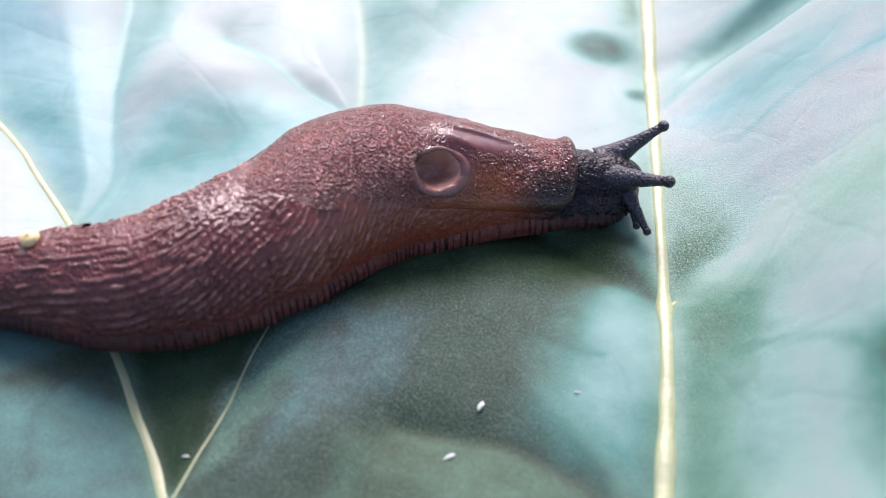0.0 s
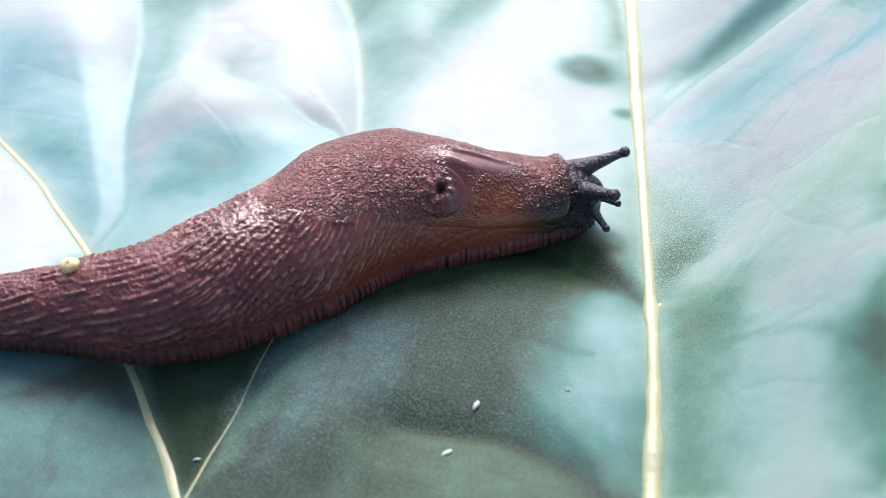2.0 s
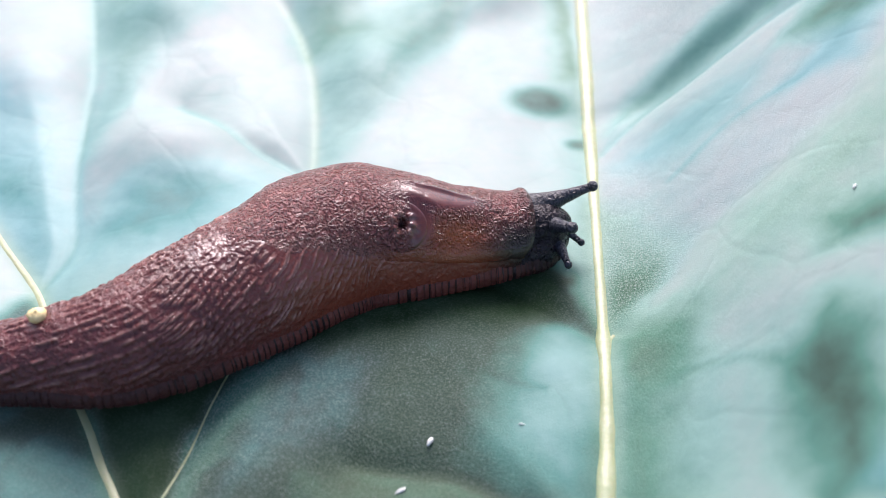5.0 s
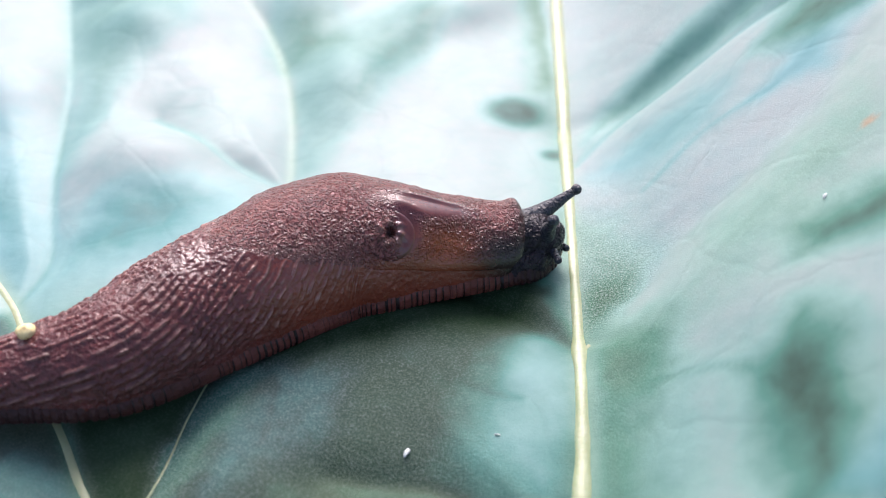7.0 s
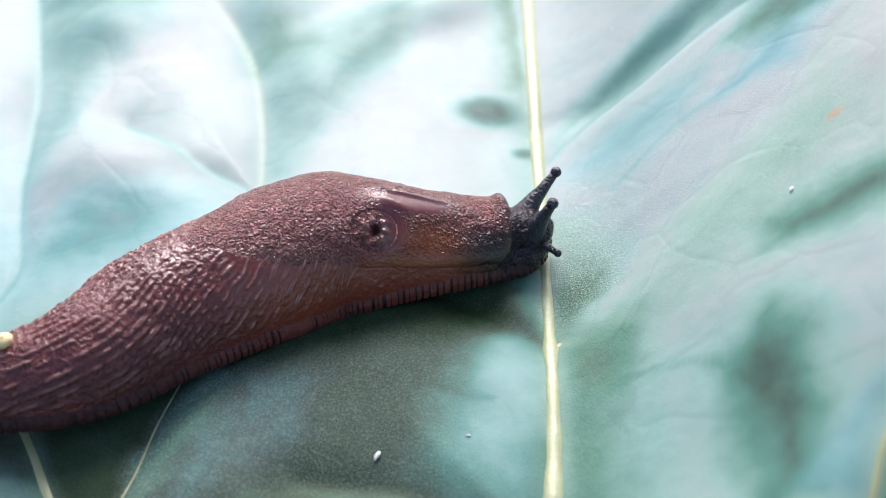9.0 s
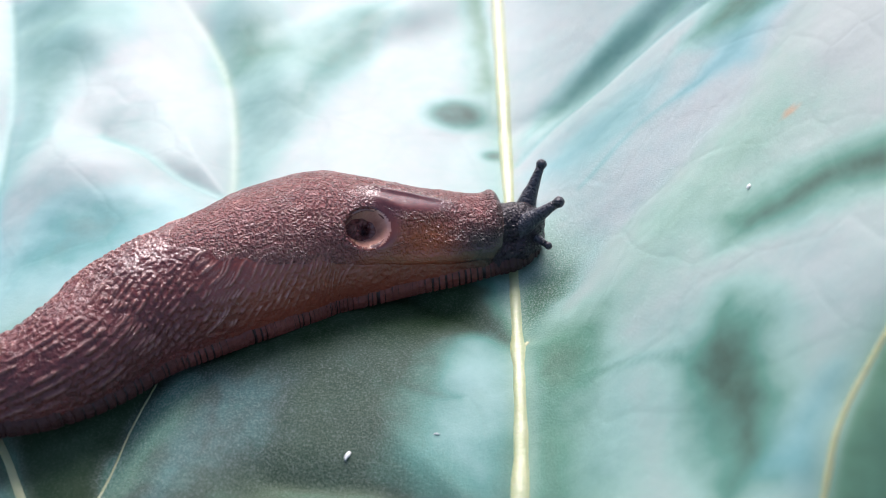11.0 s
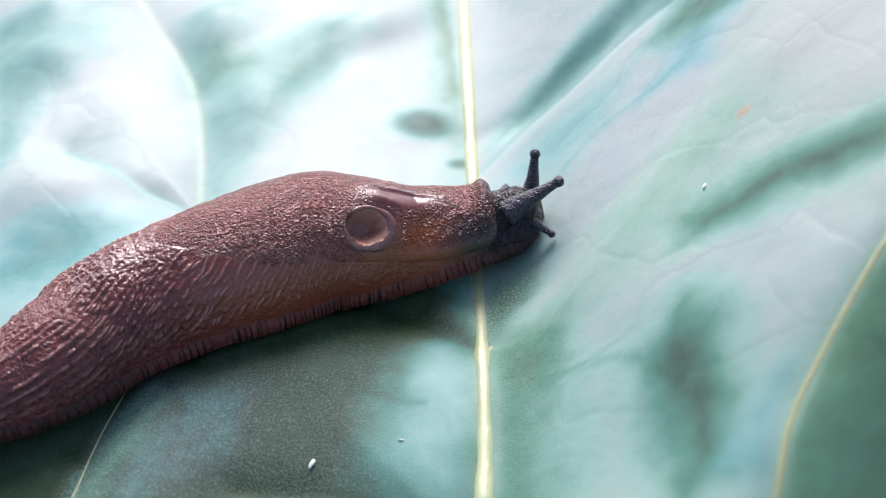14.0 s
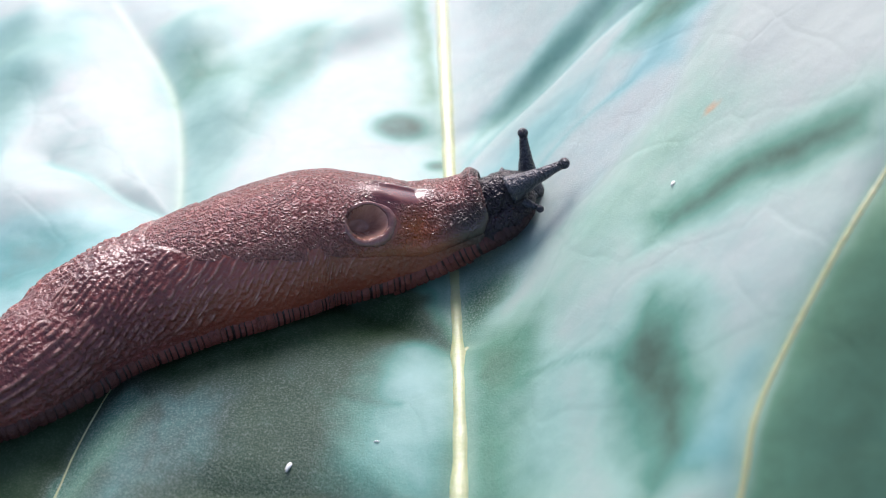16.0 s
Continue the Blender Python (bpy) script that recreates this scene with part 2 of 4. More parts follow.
# how high the front is raised (millimetres) as it climbs out of the fold
LIFT = {40: (0,) * 14, 52: (0,) * 10 + (0.3, 0.45, 0.6, 0.8), 62: (0,) * 10 + (0.2, 0.3, 0.4, 0.5), 72: (0,) * 14, 76: (0,) * 10 + (0, 0.2, 0.3, 0.5), 83: (0.1, 0.0) + (0,) * 8 + (0.3, 1.3, 2.0, 3.2), 91: (0.2, 0.0) + (0,) * 7 + (0.2, 1.4, 3.4, 5.0, 7.4)}
# how far the head is put out beyond its rest (millimetres)
REACH = (2.3, 1.0, 0.0, -0.6, -0.8, -0.8, -0.6, 0, 0, 0.1, 0.1, 0.0, -0.1, -0.1)


def blend(table, x):
    """Smooth interpolation in a list of (x, values)."""
    if x <= table[0][0]:
        return np.array(table[0][1], float)
    for (a, p), (b, q) in zip(table, table[1:]):
        if x <= b:
            u = (x - a) / (b - a)
            return np.array(p, float) * (1 - u) + np.array(q, float) * u
    return np.array(table[-1][1], float)


def dense_line(points, steps=40):
    p = np.array(points, float)
    p = np.vstack([2 * p[0] - p[1], p, 2 * p[-1] - p[-2]])
    rows = []
    for i in range(len(points) - 1):
        a, b, c, d = p[i:i + 4]
        for k in range(steps):
            u = k / steps
            rows.append(0.5 * (2 * b + (c - a) * u + (2 * a - 5 * b + 4 * c - d) * u ** 2 + (3 * b - a - 3 * c + d) * u ** 3))
    return np.array(rows + [p[-2]])


LINE = dense_line(SPINE)
RUN = np.concatenate([[0], np.cumsum(np.linalg.norm(np.diff(LINE[:, :2], axis=0), axis=1))])


def spine(s):
    """Place, width and heading of the resting line at s millimetres from the tail's tip."""
    at = [np.interp(s, RUN, LINE[:, k]) for k in range(3)]
    to = [np.interp(s + 2, RUN, LINE[:, k]) - np.interp(s - 2, RUN, LINE[:, k]) for k in range(2)]
    return at[0], at[1], at[2], math.atan2(to[1], to[0])


def crept(s, k):
    """Place, height, heading and upward tilt of the body's station s at key k."""
    def there(q):
        x, y, _, _ = spine(q)
        d = blend([(station, CREEP[station][k]) for station in sorted(CREEP)], q)
        if q < 30.5:
            d = d + (q - 30.5) * 0.12 * (np.array(CREEP[38][k]) - np.array(CREEP[30.5][k])) * 0.5
        return x + d[0], y + d[1]
    def high(q):
        return float(blend([(station, LIFT[station][k]) for station in sorted(LIFT)], q))
    a, b = there(s - 3.5), there(s + 3.5)
    c, d = spine(s - 3.5), spine(s + 3.5)
    x, y = there(s)
    turn = spine(s)[3] + math.atan2(b[1] - a[1], b[0] - a[0]) - math.atan2(d[1] - c[1], d[0] - c[0])
    return x, y, high(s), turn, math.atan2(high(s + 3.5) - high(s - 3.5), 7.0)


def head_pose(k):
    x, y, z, turn, tilt = crept(83, k)
    return x + REACH[k] * math.cos(turn), y + REACH[k] * math.sin(turn), z + REACH[k] * math.tan(tilt), turn, tilt


# ---- the leaf ----
# veins: places in millimetres, width at both ends in millimetres
MIDRIB = [(31, 118), (28, 85), (24.6, 45), (22.8, 24), (21.2, 5), (19.9, -11), (18.6, -24), (17.0, -36), (14, -62), (12, -85)]
LEFT_VEINS = [
    ("left_low", [(13.5, -62), (-10, -46), (-24.2, -38.6), (-26.2, -34.6), (-28, -30.4), (-30.5, -25.8), (-33, -20.8), (-38, -12), (-42.4, -2.5), (-48.5, 6), (-55, 14.6), (-75, 36), (-100, 62)], 3.0),
    ("left_mid", [(19.7, -11.5), (14.5, -7.4), (9, -3), (-3, 8), (-13.4, 18.5), (-21, 24), (-28.4, 31.3), (-33, 36)], 0.3),
    ("left_branch", [(-13.4, 18.5), (-13.6, 27), (-15, 43), (-20, 62), (-30, 86)], 0.8),
    ("left_up", [(-42.4, -2.5), (-40.5, 6), (-42.5, 16), (-45, 33), (-48, 52), (-55, 80)], 0.35),
    ("left_fork", [(19.7, -12.5), (18.8, -11), (16.5, -8), (13, -5)], 0.15),
    ("left_fine", [(-26, -36.5), (-25.2, -34.3), (-23.9, -30.3), (-22.2, -25.1), (-20.6, -18.3), (-17, -8)], 0.7),
]
RIGHT_VEINS = [
    ("right_fork", [(19.7, -13.2), (20.3, -12.2), (20.9, -11.5)], 1.5),
    ("near_low", [(-6, -27), (-2.8, -27.5), (3.6, -28.6), (8.8, -31.5), (12, -35), (15, -42)], 0.2),
    ("right_mid", [(20.3, -11.2), (23.6, -8.6), (27.8, -4.8), (31.6, -1.4), (38.4, 1.0), (45, 4.4), (50.4, 10), (54, 14), (68, 27)], 0.25),
    ("right_top", [(23.6, 21.5), (26.5, 25.0), (31, 28.4), (37.5, 29.6), (44, 28.8), (52, 27), (64, 24)], 0.3),
    ("right_low", [(14.5, -60), (25, -55), (36.9, -47.5), (41.5, -40), (45, -35.9), (50.7, -30.4), (58, -24), (75, -10)], 1.7),
]
SIDE_VEINS = LEFT_VEINS + RIGHT_VEINS
RAISED = {"left_low", "left_fine", "right_low", "right_fork"}  # the others are creases only
VEIN_LINES = [(dense_line([(x, y, 0) for x, y in MIDRIB], 12)[:, :2], 3.0)] + [(dense_line([(x, y, 0) for x, y in pts], 10)[:, :2], w) for _, pts, w in SIDE_VEINS]
FAINT = [v for v, s in zip(VEIN_LINES[1:], SIDE_VEINS) if s[0] == "right_mid"]
CREASES = [VEIN_LINES[0]] + [v for v, s in zip(VEIN_LINES[1:], SIDE_VEINS) if s[0] != "right_mid"]
# swells of the blade between the veins: x, y, half lengths, turn in degrees, height (millimetres)
SWELLS = [
    (-31, 25, 11, 7.5, 15, 2.6), (-37, 61, 9, 9, 0, 3.0), (-6, 43, 7, 9, 0, 2.2), (-57, 44, 10, 10, 20, 2.6), (-13, 70, 8, 9, 0, 2.4), (9, 63, 13, 6, 40, 2.4),
    (-40, 80, 9, 9, 0, 3.0), (-13, -28, 10, 6, 45, 1.5), (-18, -25, 12, 2.4, 60, 0.9), (-44, -32, 9, 8, 0, 1.2), (6, -40, 10, 5, -12, 1.3), (39, 32, 15, 3, 6, -1.6), (52, 34, 10, 8, 35, 1.6),
    (36, -18, 7, 10, 0, 0.8), (40, -5, 16, 4.5, 32, 1.0), (-22, 8, 9, 4, 30, 0.8),
]


# the bloom with sky sheen and shade painted in, cell by cell: outline in millimetres, softness of its edge, paleness,
# blueness, graininess
LIGHT_CELLS = [
    # the far blade, on the slug's left, whitened for the sky's glare
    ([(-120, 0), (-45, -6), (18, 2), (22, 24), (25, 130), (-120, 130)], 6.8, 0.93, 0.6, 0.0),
    ([(-42, -2), (-49, 7), (-56, 16.6), (-72, 32), (-66, 44), (-54, 40), (-48, 26), (-42, 10)], 9.0, 0.68, 1.0, 0.0),
    ([(-43, 3), (-48, 10), (-56, 18), (-58, 24), (-50, 20), (-44, 12)], 3.4, 0.55, 0.9, 0.0),
    ([(-42.6, 24), (-45, 42), (-48.6, 56), (-54, 78), (-33, 78), (-31, 60), (-37.5, 52), (-40, 38)], 3.9, 0.62, 0.6, 0.0),
    ([(-40, 0), (-40, 8), (-35, 17), (-27, 20), (-19, 18), (-14, 9), (-26, 1)], 6.0, 0.65, 0.8, 0.0),
    ([(-37, 8), (-34, 15), (-28, 17.5), (-23, 15), (-27, 9), (-33, 6)], 4.2, 0.43, 0.9, 0.0),
    ([(-13.6, 20), (-13.3, 32), (-15, 46), (-18, 60), (-21, 72), (-10, 76), (-6, 62), (2, 68), (9, 66), (6, 54), (2.4, 44), (-5, 31), (-10, 22)], 3.1, 0.70, 0.55, 0.0),
    ([(-15.5, 50), (-18, 61), (-12, 64), (-8, 54)], 5.1, 0.45, 0.4, 0.0),
    ([(-5, 37), (2, 48), (6, 57), (10, 62), (4, 63), (-2, 52)], 4.2, 0.43, 0.6, 0.0),
    # shade beside the midrib, painted as a darker stripe
    ([(20.5, 40), (21.5, 60), (23, 85), (27.5, 85), (25, 60), (23.6, 42)], 2.7, 0.53, 0.15, 0.0),
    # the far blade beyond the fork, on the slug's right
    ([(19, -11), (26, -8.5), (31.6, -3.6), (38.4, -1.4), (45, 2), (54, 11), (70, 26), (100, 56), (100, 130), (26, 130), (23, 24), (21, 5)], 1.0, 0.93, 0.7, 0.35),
    ([(20, -10), (25, -6), (29, -2), (26, 6), (22, 10), (21, 0)], 5.1, 0.62, 0.2, 1.0),
    # dark patch painted for the shade under the slug's head
    ([(20.4, -10), (23.4, -9), (26, -6.5), (26, -3), (23, -1.5), (21, -3)], 2.6, 0.42, 0.1, 1.0),
    ([(26, 18), (32, 22), (40, 20), (38, 15), (30, 14)], 5.1, 0.66, 0.9, 0.0),
    ([(42, 12), (47, 17), (52, 16), (48, 10)], 3.4, 0.62, 1.0, 0.0),
    # shade in the dip past the crease and behind the fold, painted dark
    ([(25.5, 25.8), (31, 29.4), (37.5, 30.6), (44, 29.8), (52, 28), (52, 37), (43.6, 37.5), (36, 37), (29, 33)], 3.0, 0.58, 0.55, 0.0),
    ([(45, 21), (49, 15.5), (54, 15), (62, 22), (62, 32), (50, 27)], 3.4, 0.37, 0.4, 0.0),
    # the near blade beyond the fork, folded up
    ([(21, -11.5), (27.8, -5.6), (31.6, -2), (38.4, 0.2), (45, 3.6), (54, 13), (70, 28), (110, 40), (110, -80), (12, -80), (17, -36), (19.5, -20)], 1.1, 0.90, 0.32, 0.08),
    ([(20, -12), (23, -10), (29, -12), (27, -23), (24, -37), (17.5, -36), (19, -22)], 3.1, 0.40, 0.15, 0.4),
    ([(26, -12), (36, -4), (50, 2), (52, -4), (42, -9), (32, -14)], 6.8, 0.70, 0.15, 0.2),
    ([(50, 0), (56, 10), (70, 24), (92, 20), (76, -6), (62, -18), (54, -12)], 5.0, 1.02, 0.3, 0.0),
    ([(24, -22), (32, -20), (31, -28), (27, -36), (22, -34)], 6.8, 0.70, 0.4, 0.0),
    ([(40, -22), (46, -21), (49, -27), (44, -31), (40, -29)], 5.1, 0.92, 0.5, 0.0),
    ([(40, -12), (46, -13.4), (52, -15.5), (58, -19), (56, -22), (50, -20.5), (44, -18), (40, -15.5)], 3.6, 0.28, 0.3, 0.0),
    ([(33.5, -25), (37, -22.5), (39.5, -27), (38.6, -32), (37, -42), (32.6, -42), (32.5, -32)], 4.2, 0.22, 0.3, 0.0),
    ([(36.5, -41), (40, -37), (42.5, -36), (38.8, -43)], 2.7, 0.58, 1.0, 0.0),
    # this panel faces away beyond the vein; its shading is in the colour
    ([(37.6, -47), (42.4, -39), (46, -34.8), (51.4, -29.4), (59, -23), (76, -9), (110, -9), (110, -80), (30, -80)], 0.8, 0.51, 0.0, 0.0),
    ([(39, -50), (43, -41), (50, -34), (56, -36), (60, -60), (40, -62)], 6.8, 0.40, 0.1, 0.0),
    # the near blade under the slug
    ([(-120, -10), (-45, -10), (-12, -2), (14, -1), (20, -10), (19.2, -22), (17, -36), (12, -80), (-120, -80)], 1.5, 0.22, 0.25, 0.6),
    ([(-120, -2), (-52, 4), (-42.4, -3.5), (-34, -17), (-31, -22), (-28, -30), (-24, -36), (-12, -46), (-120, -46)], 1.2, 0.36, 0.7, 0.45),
    ([(-120, 20), (-58, 17), (-50, 7), (-43.5, -2), (-48, -12), (-62, -10), (-120, -10)], 1.5, 0.95, 0.5, 0.0),
    ([(-44, -24), (-36, -18), (-32.5, -20), (-29, -28), (-32, -25), (-38, -23)], 2, 0.20, 0.3, 0.4),
    # dark side and lit edge of the fine vein's fold, both painted
    ([(-32, -19), (-30, -25), (-26.4, -33), (-25.2, -34), (-23.6, -29), (-21.6, -21), (-18, -10), (-25, -10)], 0.9, 0.07, 0.0, 0.3),
    ([(-22.6, -24), (-20, -17), (-14, -10), (-10, -11), (-15, -18), (-21, -31), (-24.2, -33)], 1.6, 0.44, 0.25, 1.0),
    ([(-12, -13), (-4, -16), (-5, -22), (-12, -27), (-19, -32), (-16, -22)], 3, 0.30, 0.8, 0.6),
    # the slug's contact shadow, painted as a dark strip along its foot
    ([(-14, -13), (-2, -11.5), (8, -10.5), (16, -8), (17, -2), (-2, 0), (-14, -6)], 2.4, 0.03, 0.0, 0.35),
    ([(19, -13), (18.2, -22), (16.4, -35), (11, -31), (7, -26), (8, -19), (12, -12), (16, -10)], 5.0, 0.58, 0.65, 0.2),
    ([(18.6, -15), (18, -22), (14, -22), (13, -16), (16, -11)], 4, 0.66, 0.65, 0.0),
    ([(-11, -29), (-3, -27.6), (3.6, -29), (9, -32), (12, -37), (8, -46), (-14, -46)], 1.2, 0.32, 0.15, 0.5),
]


def cell_mask(x, y, outline, soft):
    """1 inside an outline, 0 outside, eased over the given distance in millimetres."""
    p = np.array(outline, float)
    inside, best = np.zeros(x.shape, bool), np.full(x.shape, 1e9)
    for (ax, ay), (bx, by) in zip(p, np.roll(p, -1, axis=0)):
        dx, dy = bx - ax, by - ay
        u = np.clip(((x - ax) * dx + (y - ay) * dy) / (dx * dx + dy * dy), 0, 1)
        best = np.minimum(best, np.hypot(x - ax - u * dx, y - ay - u * dy))
        crosses = (ay > y) != (by > y)
        inside ^= crosses & (x < ax + (y - ay) * dx / (dy if dy else 1e-9))
    return step(-soft, soft, np.where(inside, best, -best))


def vein_distance(x, y, lines=None):
    best = np.full(x.shape, 1e9)
    for line, width in lines or VEIN_LINES:
        for a, b in zip(line[:-1:2], list(line[2::2]) + [line[-1]]):
            d = b - a
            u = np.clip(((x - a[0]) * d[0] + (y - a[1]) * d[1]) / (d @ d + 1e-9), 0, 1)
            best = np.minimum(best, np.hypot(x - a[0] - u * d[0], y - a[1] - u * d[1]) / (0.55 + 0.25 * width))
    return best


def midrib_x(y):
    line = VEIN_LINES[0][0][::-1]
    return np.interp(y, line[:, 1], line[:, 0])


def leaf_height(x, y):
    """Height of the leaf's upper face, all in millimetres."""
    x, y = np.asarray(x, float), np.asarray(y, float)
    d = x - midrib_x(y) - 5.5
    rise = 0.5 * (d + np.sqrt(d * d + 30)) - 0.35
    rise = np.where(rise > 40, 40 + (rise - 40) * 0.4, rise)
    z = rise * 0.98
    near = -(y + 12) - 0.35 * np.maximum(0, x - 4)
    z = z - 2.1 * (1 - np.exp(-np.maximum(0, near) ** 1.6 / 60))
    beyond = (x - 45) * 0.745 - (y + 36) * 0.667
    z = z - 1.1 * (0.5 * (beyond + np.sqrt(beyond * beyond + 4)))
    far = vein_distance(x, y, CREASES)
    z = z - 0.25 * np.exp(-(vein_distance(x, y, FAINT) / 8) ** 1.5)
    z = z - 0.35 * np.exp(-(far / 2.2) ** 1.6) - 1.7 * np.exp(-(far / 8) ** 1.5)
    for cx, cy, a, b, turn, up in SWELLS:
        c, s = math.cos(radians(turn)), math.sin(radians(turn))
        u, v = (x - cx) * c + (y - cy) * s, -(x - cx) * s + (y - cy) * c
        z = z + up * np.exp(-(u / a) ** 2 - (v / b) ** 2)
    return z


def leaf_face(x, y):
    """The leaf's height with its small unevenness."""
    x, y = np.atleast_1d(x), np.atleast_1d(y)
    return leaf_height(x, y) + 0.35 * np.array([noise.fractal(Vector((a * 0.06, b * 0.06, 3.1)), 1.0, 2.0, 4) for a, b in zip(x, y)])


def spot(x, y, cx, cy, a, b, soft=0.5):
    return 1 - step(1 - soft, 1 + soft, np.hypot((x - cx) / a, (y - cy) / b))


def build_leaf():
    leaf = tagged(new("cabbage_leaf"), "large blue-green waxy cabbage leaf, creased, pale-veined, folded up along one side", "leaf")
    xs = np.concatenate([np.arange(-112, -62, 2.0), np.arange(-62, 62, 0.5), np.arange(62, 106, 2.0)])
    ys = np.concatenate([np.arange(-78, -42, 1.8), np.arange(-42, 36, 0.5), np.arange(36, 130, 1.0)])
    gx, gy = np.meshgrid(xs, ys)
    gx, gy = gx.ravel(), gy.ravel()
    z = leaf_face(gx, gy)
    pale = [VEIN_LINES[0]] + [v for v, s in zip(VEIN_LINES[1:], SIDE_VEINS) if s[0] in RAISED - {"left_fine"} | {"left_branch"}]
    far = vein_distance(gx, gy, pale)
    # faint veinlets, drawn as slightly darker lines
    veinlets = [(dense_line([(x, y, 0) for x, y in run], 8)[:, :2], 0.12) for run in ([(-8, -7), (-6, -12), (-4.6, -17), (-5, -22)], [(11, -4.5), (8.4, -10), (7.2, -16)], [(-15, -11), (-12, -17), (-12.4, -24)],
                [(-36, -20), (-39, -27), (-37.6, -34)], [(3, -13), (9, -18), (13, -19)], [(26, -20), (32, -24), (35, -31)], [(30, 10), (37, 13), (44, 12)])]
    # the edges of the cells wander a little
    wx, wy = (np.array([1.2 * noise.noise(Vector((a * 0.16, b * 0.16, k))) + 0.5 * noise.noise(Vector((a * 0.5, b * 0.5, k))) for a, b in zip(gx, gy)]) for k in (2.0, 9.0))
    wander = step(0.5, 3.0, far)
    # lay the cells' painted sheen and shade over one another
    wax_light, cool, grainy = np.full(gx.shape, 0.5), np.full(gx.shape, 0.4), np.full(gx.shape, 0.2)
    for outline, soft, thick, hue, grain in LIGHT_CELLS:
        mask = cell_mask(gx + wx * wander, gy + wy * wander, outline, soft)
        wax_light, cool, grainy = (old + (to - old) * mask for old, to in ((wax_light, thick), (cool, hue), (grainy, grain)))
    fine = [v for v, s in zip(VEIN_LINES[1:], SIDE_VEINS) if s[0] not in RAISED | {"right_mid", "left_branch"}]
    crease = np.maximum(np.exp(-(vein_distance(gx, gy, fine) / 0.9) ** 2), 0.7 * np.exp(-(vein_distance(gx, gy, veinlets) / 0.8) ** 2))
    # creases get a darker colour that stands for the shade in them
    wax_light = wax_light * (1 - 0.22 * crease)
    yellow = np.exp(-(far / 0.9) ** 2)
    wax_light, cool = wax_light + 0.12 * yellow * (wax_light < 0.7), cool * (1 - 0.9 * yellow)
    holes = np.maximum(0.62 * spot(gx, gy, 16.8, 34.5, 4.1, 3.5, 0.55), 0.5 * spot(gx, gy, 21.0, 24.5, 1.5, 1.2, 0.8))
    wax_light, grainy = wax_light * (1 - holes), grainy * (1 - holes)
    speckle = 0.55 * spot(gx, gy, 47.8, -4.4, 0.7, 0.5, 0.4)
    n = len(gx)
    top = np.column_stack([gx, gy, z]) * MM
    low = np.column_stack([gx, gy, z - 0.6]) * MM
    # the wavy outline of the leaf
    turn = np.arctan2(gy - 22, gx)
    inside = np.hypot(gx / 104, (gy - 22) / 100) < 0.93 + 0.03 * np.sin(9 * turn) + 0.02 * np.sin(23 * turn + 1) + 0.012 * np.sin(41 * turn)
    faces = [f for f in grid_faces(len(ys), len(xs)) if all(inside[v] for v in f)]
    under = [(a + n, d + n, c + n, b + n) for a, b, c, d in faces]
    edges = {(f[k], f[(k + 1) % 4]) for f in faces for k in range(4)}
    side = [(b, a, a + n, b + n) for a, b in edges if (b, a) not in edges]
    me = mesh_from("blade", np.vstack([top, low]), faces + under + side, LEAF)
    paint(me, np.tile(np.column_stack([wax_light, cool, speckle, grainy]), (2, 1)))
    part("blade", me, leaf)
    for k, (line, width) in enumerate(VEIN_LINES):
        if k and SIDE_VEINS[k - 1][0] not in RAISED:
            continue
        run = np.linspace(0, 1, len(line))
        half = 0.5 * width * (np.interp(run, [0, 0.33, 0.44, 0.55, 0.67, 0.8, 1], [0.8, 0.68, 0.46, 0.48, 0.56, 0.74, 1.0]) if k == 0 else np.interp(run, [0, 1], [1.0, 0.55]))
        half = half * (1.0 if k == 0 else 0.50) * np.array([1 + 0.16 * noise.noise(Vector((p[0] * 0.3, p[1] * 0.3, 8))) for p in line])
        if k == 0:
            half = half * (1 + 0.3 * np.exp(-((line[:, 1] + 12.6) / 1.6) ** 2))
        base = leaf_face(line[:, 0], line[:, 1])
        way = np.gradient(line, axis=0)
        way /= np.linalg.norm(way, axis=1)[:, None]
        verts = []
        for p, t, r, z0 in zip(line, way, half, base):
            for j in range(9):
                a = math.pi * j / 8
                q = p + np.array([-t[1], t[0]]) * math.cos(a) * r
                verts.append((q[0] * MM, q[1] * MM, (z0 + 0.07 - min(0.25, 0.4 * r) + (0.6 if k == 0 else 0.45) * r * math.sin(a)) * MM))
        part("midrib" if k == 0 else "side_vein", mesh_from("vein", verts, grid_faces(len(line), 9), RIB if k == 0 else VEIN), leaf,
             "thick pale yellow-green midrib" if k == 0 else "pale side vein")
    return leaf


build_leaf()
tagged(new("ground", mesh_from("ground", [(-400, -400, -0.12), (400, -400, -0.12), (400, 400, -0.12), (-400, 400, -0.12)], [(0, 1, 2, 3)], SOIL)), "dark garden soil below the leaf", "ground", kind="structure")


# ---- the slug ----
FOOT = -0.5  # the sole's height in millimetres: it presses into the wax


def girth(s, a):
    """The smooth skin at s millimetres along and a radians round (0: right side at the sole, pi: left side)."""
    x, y, w, turn = spine(s)
    side = -math.cos(a) * w / 2 * (1 - 0.10 * (1 - math.sin(a)) ** 2)
    up = (0.66 + 0.03 * float(step(50, 60, s))) * w * math.sin(a) ** 0.92 + FOOT
    return x - math.sin(turn) * side, y + math.cos(turn) * side, up


def outward(s, a):
    p, q, r = (np.array(girth(*v)) for v in ((s, a), (s + 0.3, a), (s, a + 0.02)))
    n = np.cross(q - p, r - p)
    return n / (np.linalg.norm(n) + 1e-12)


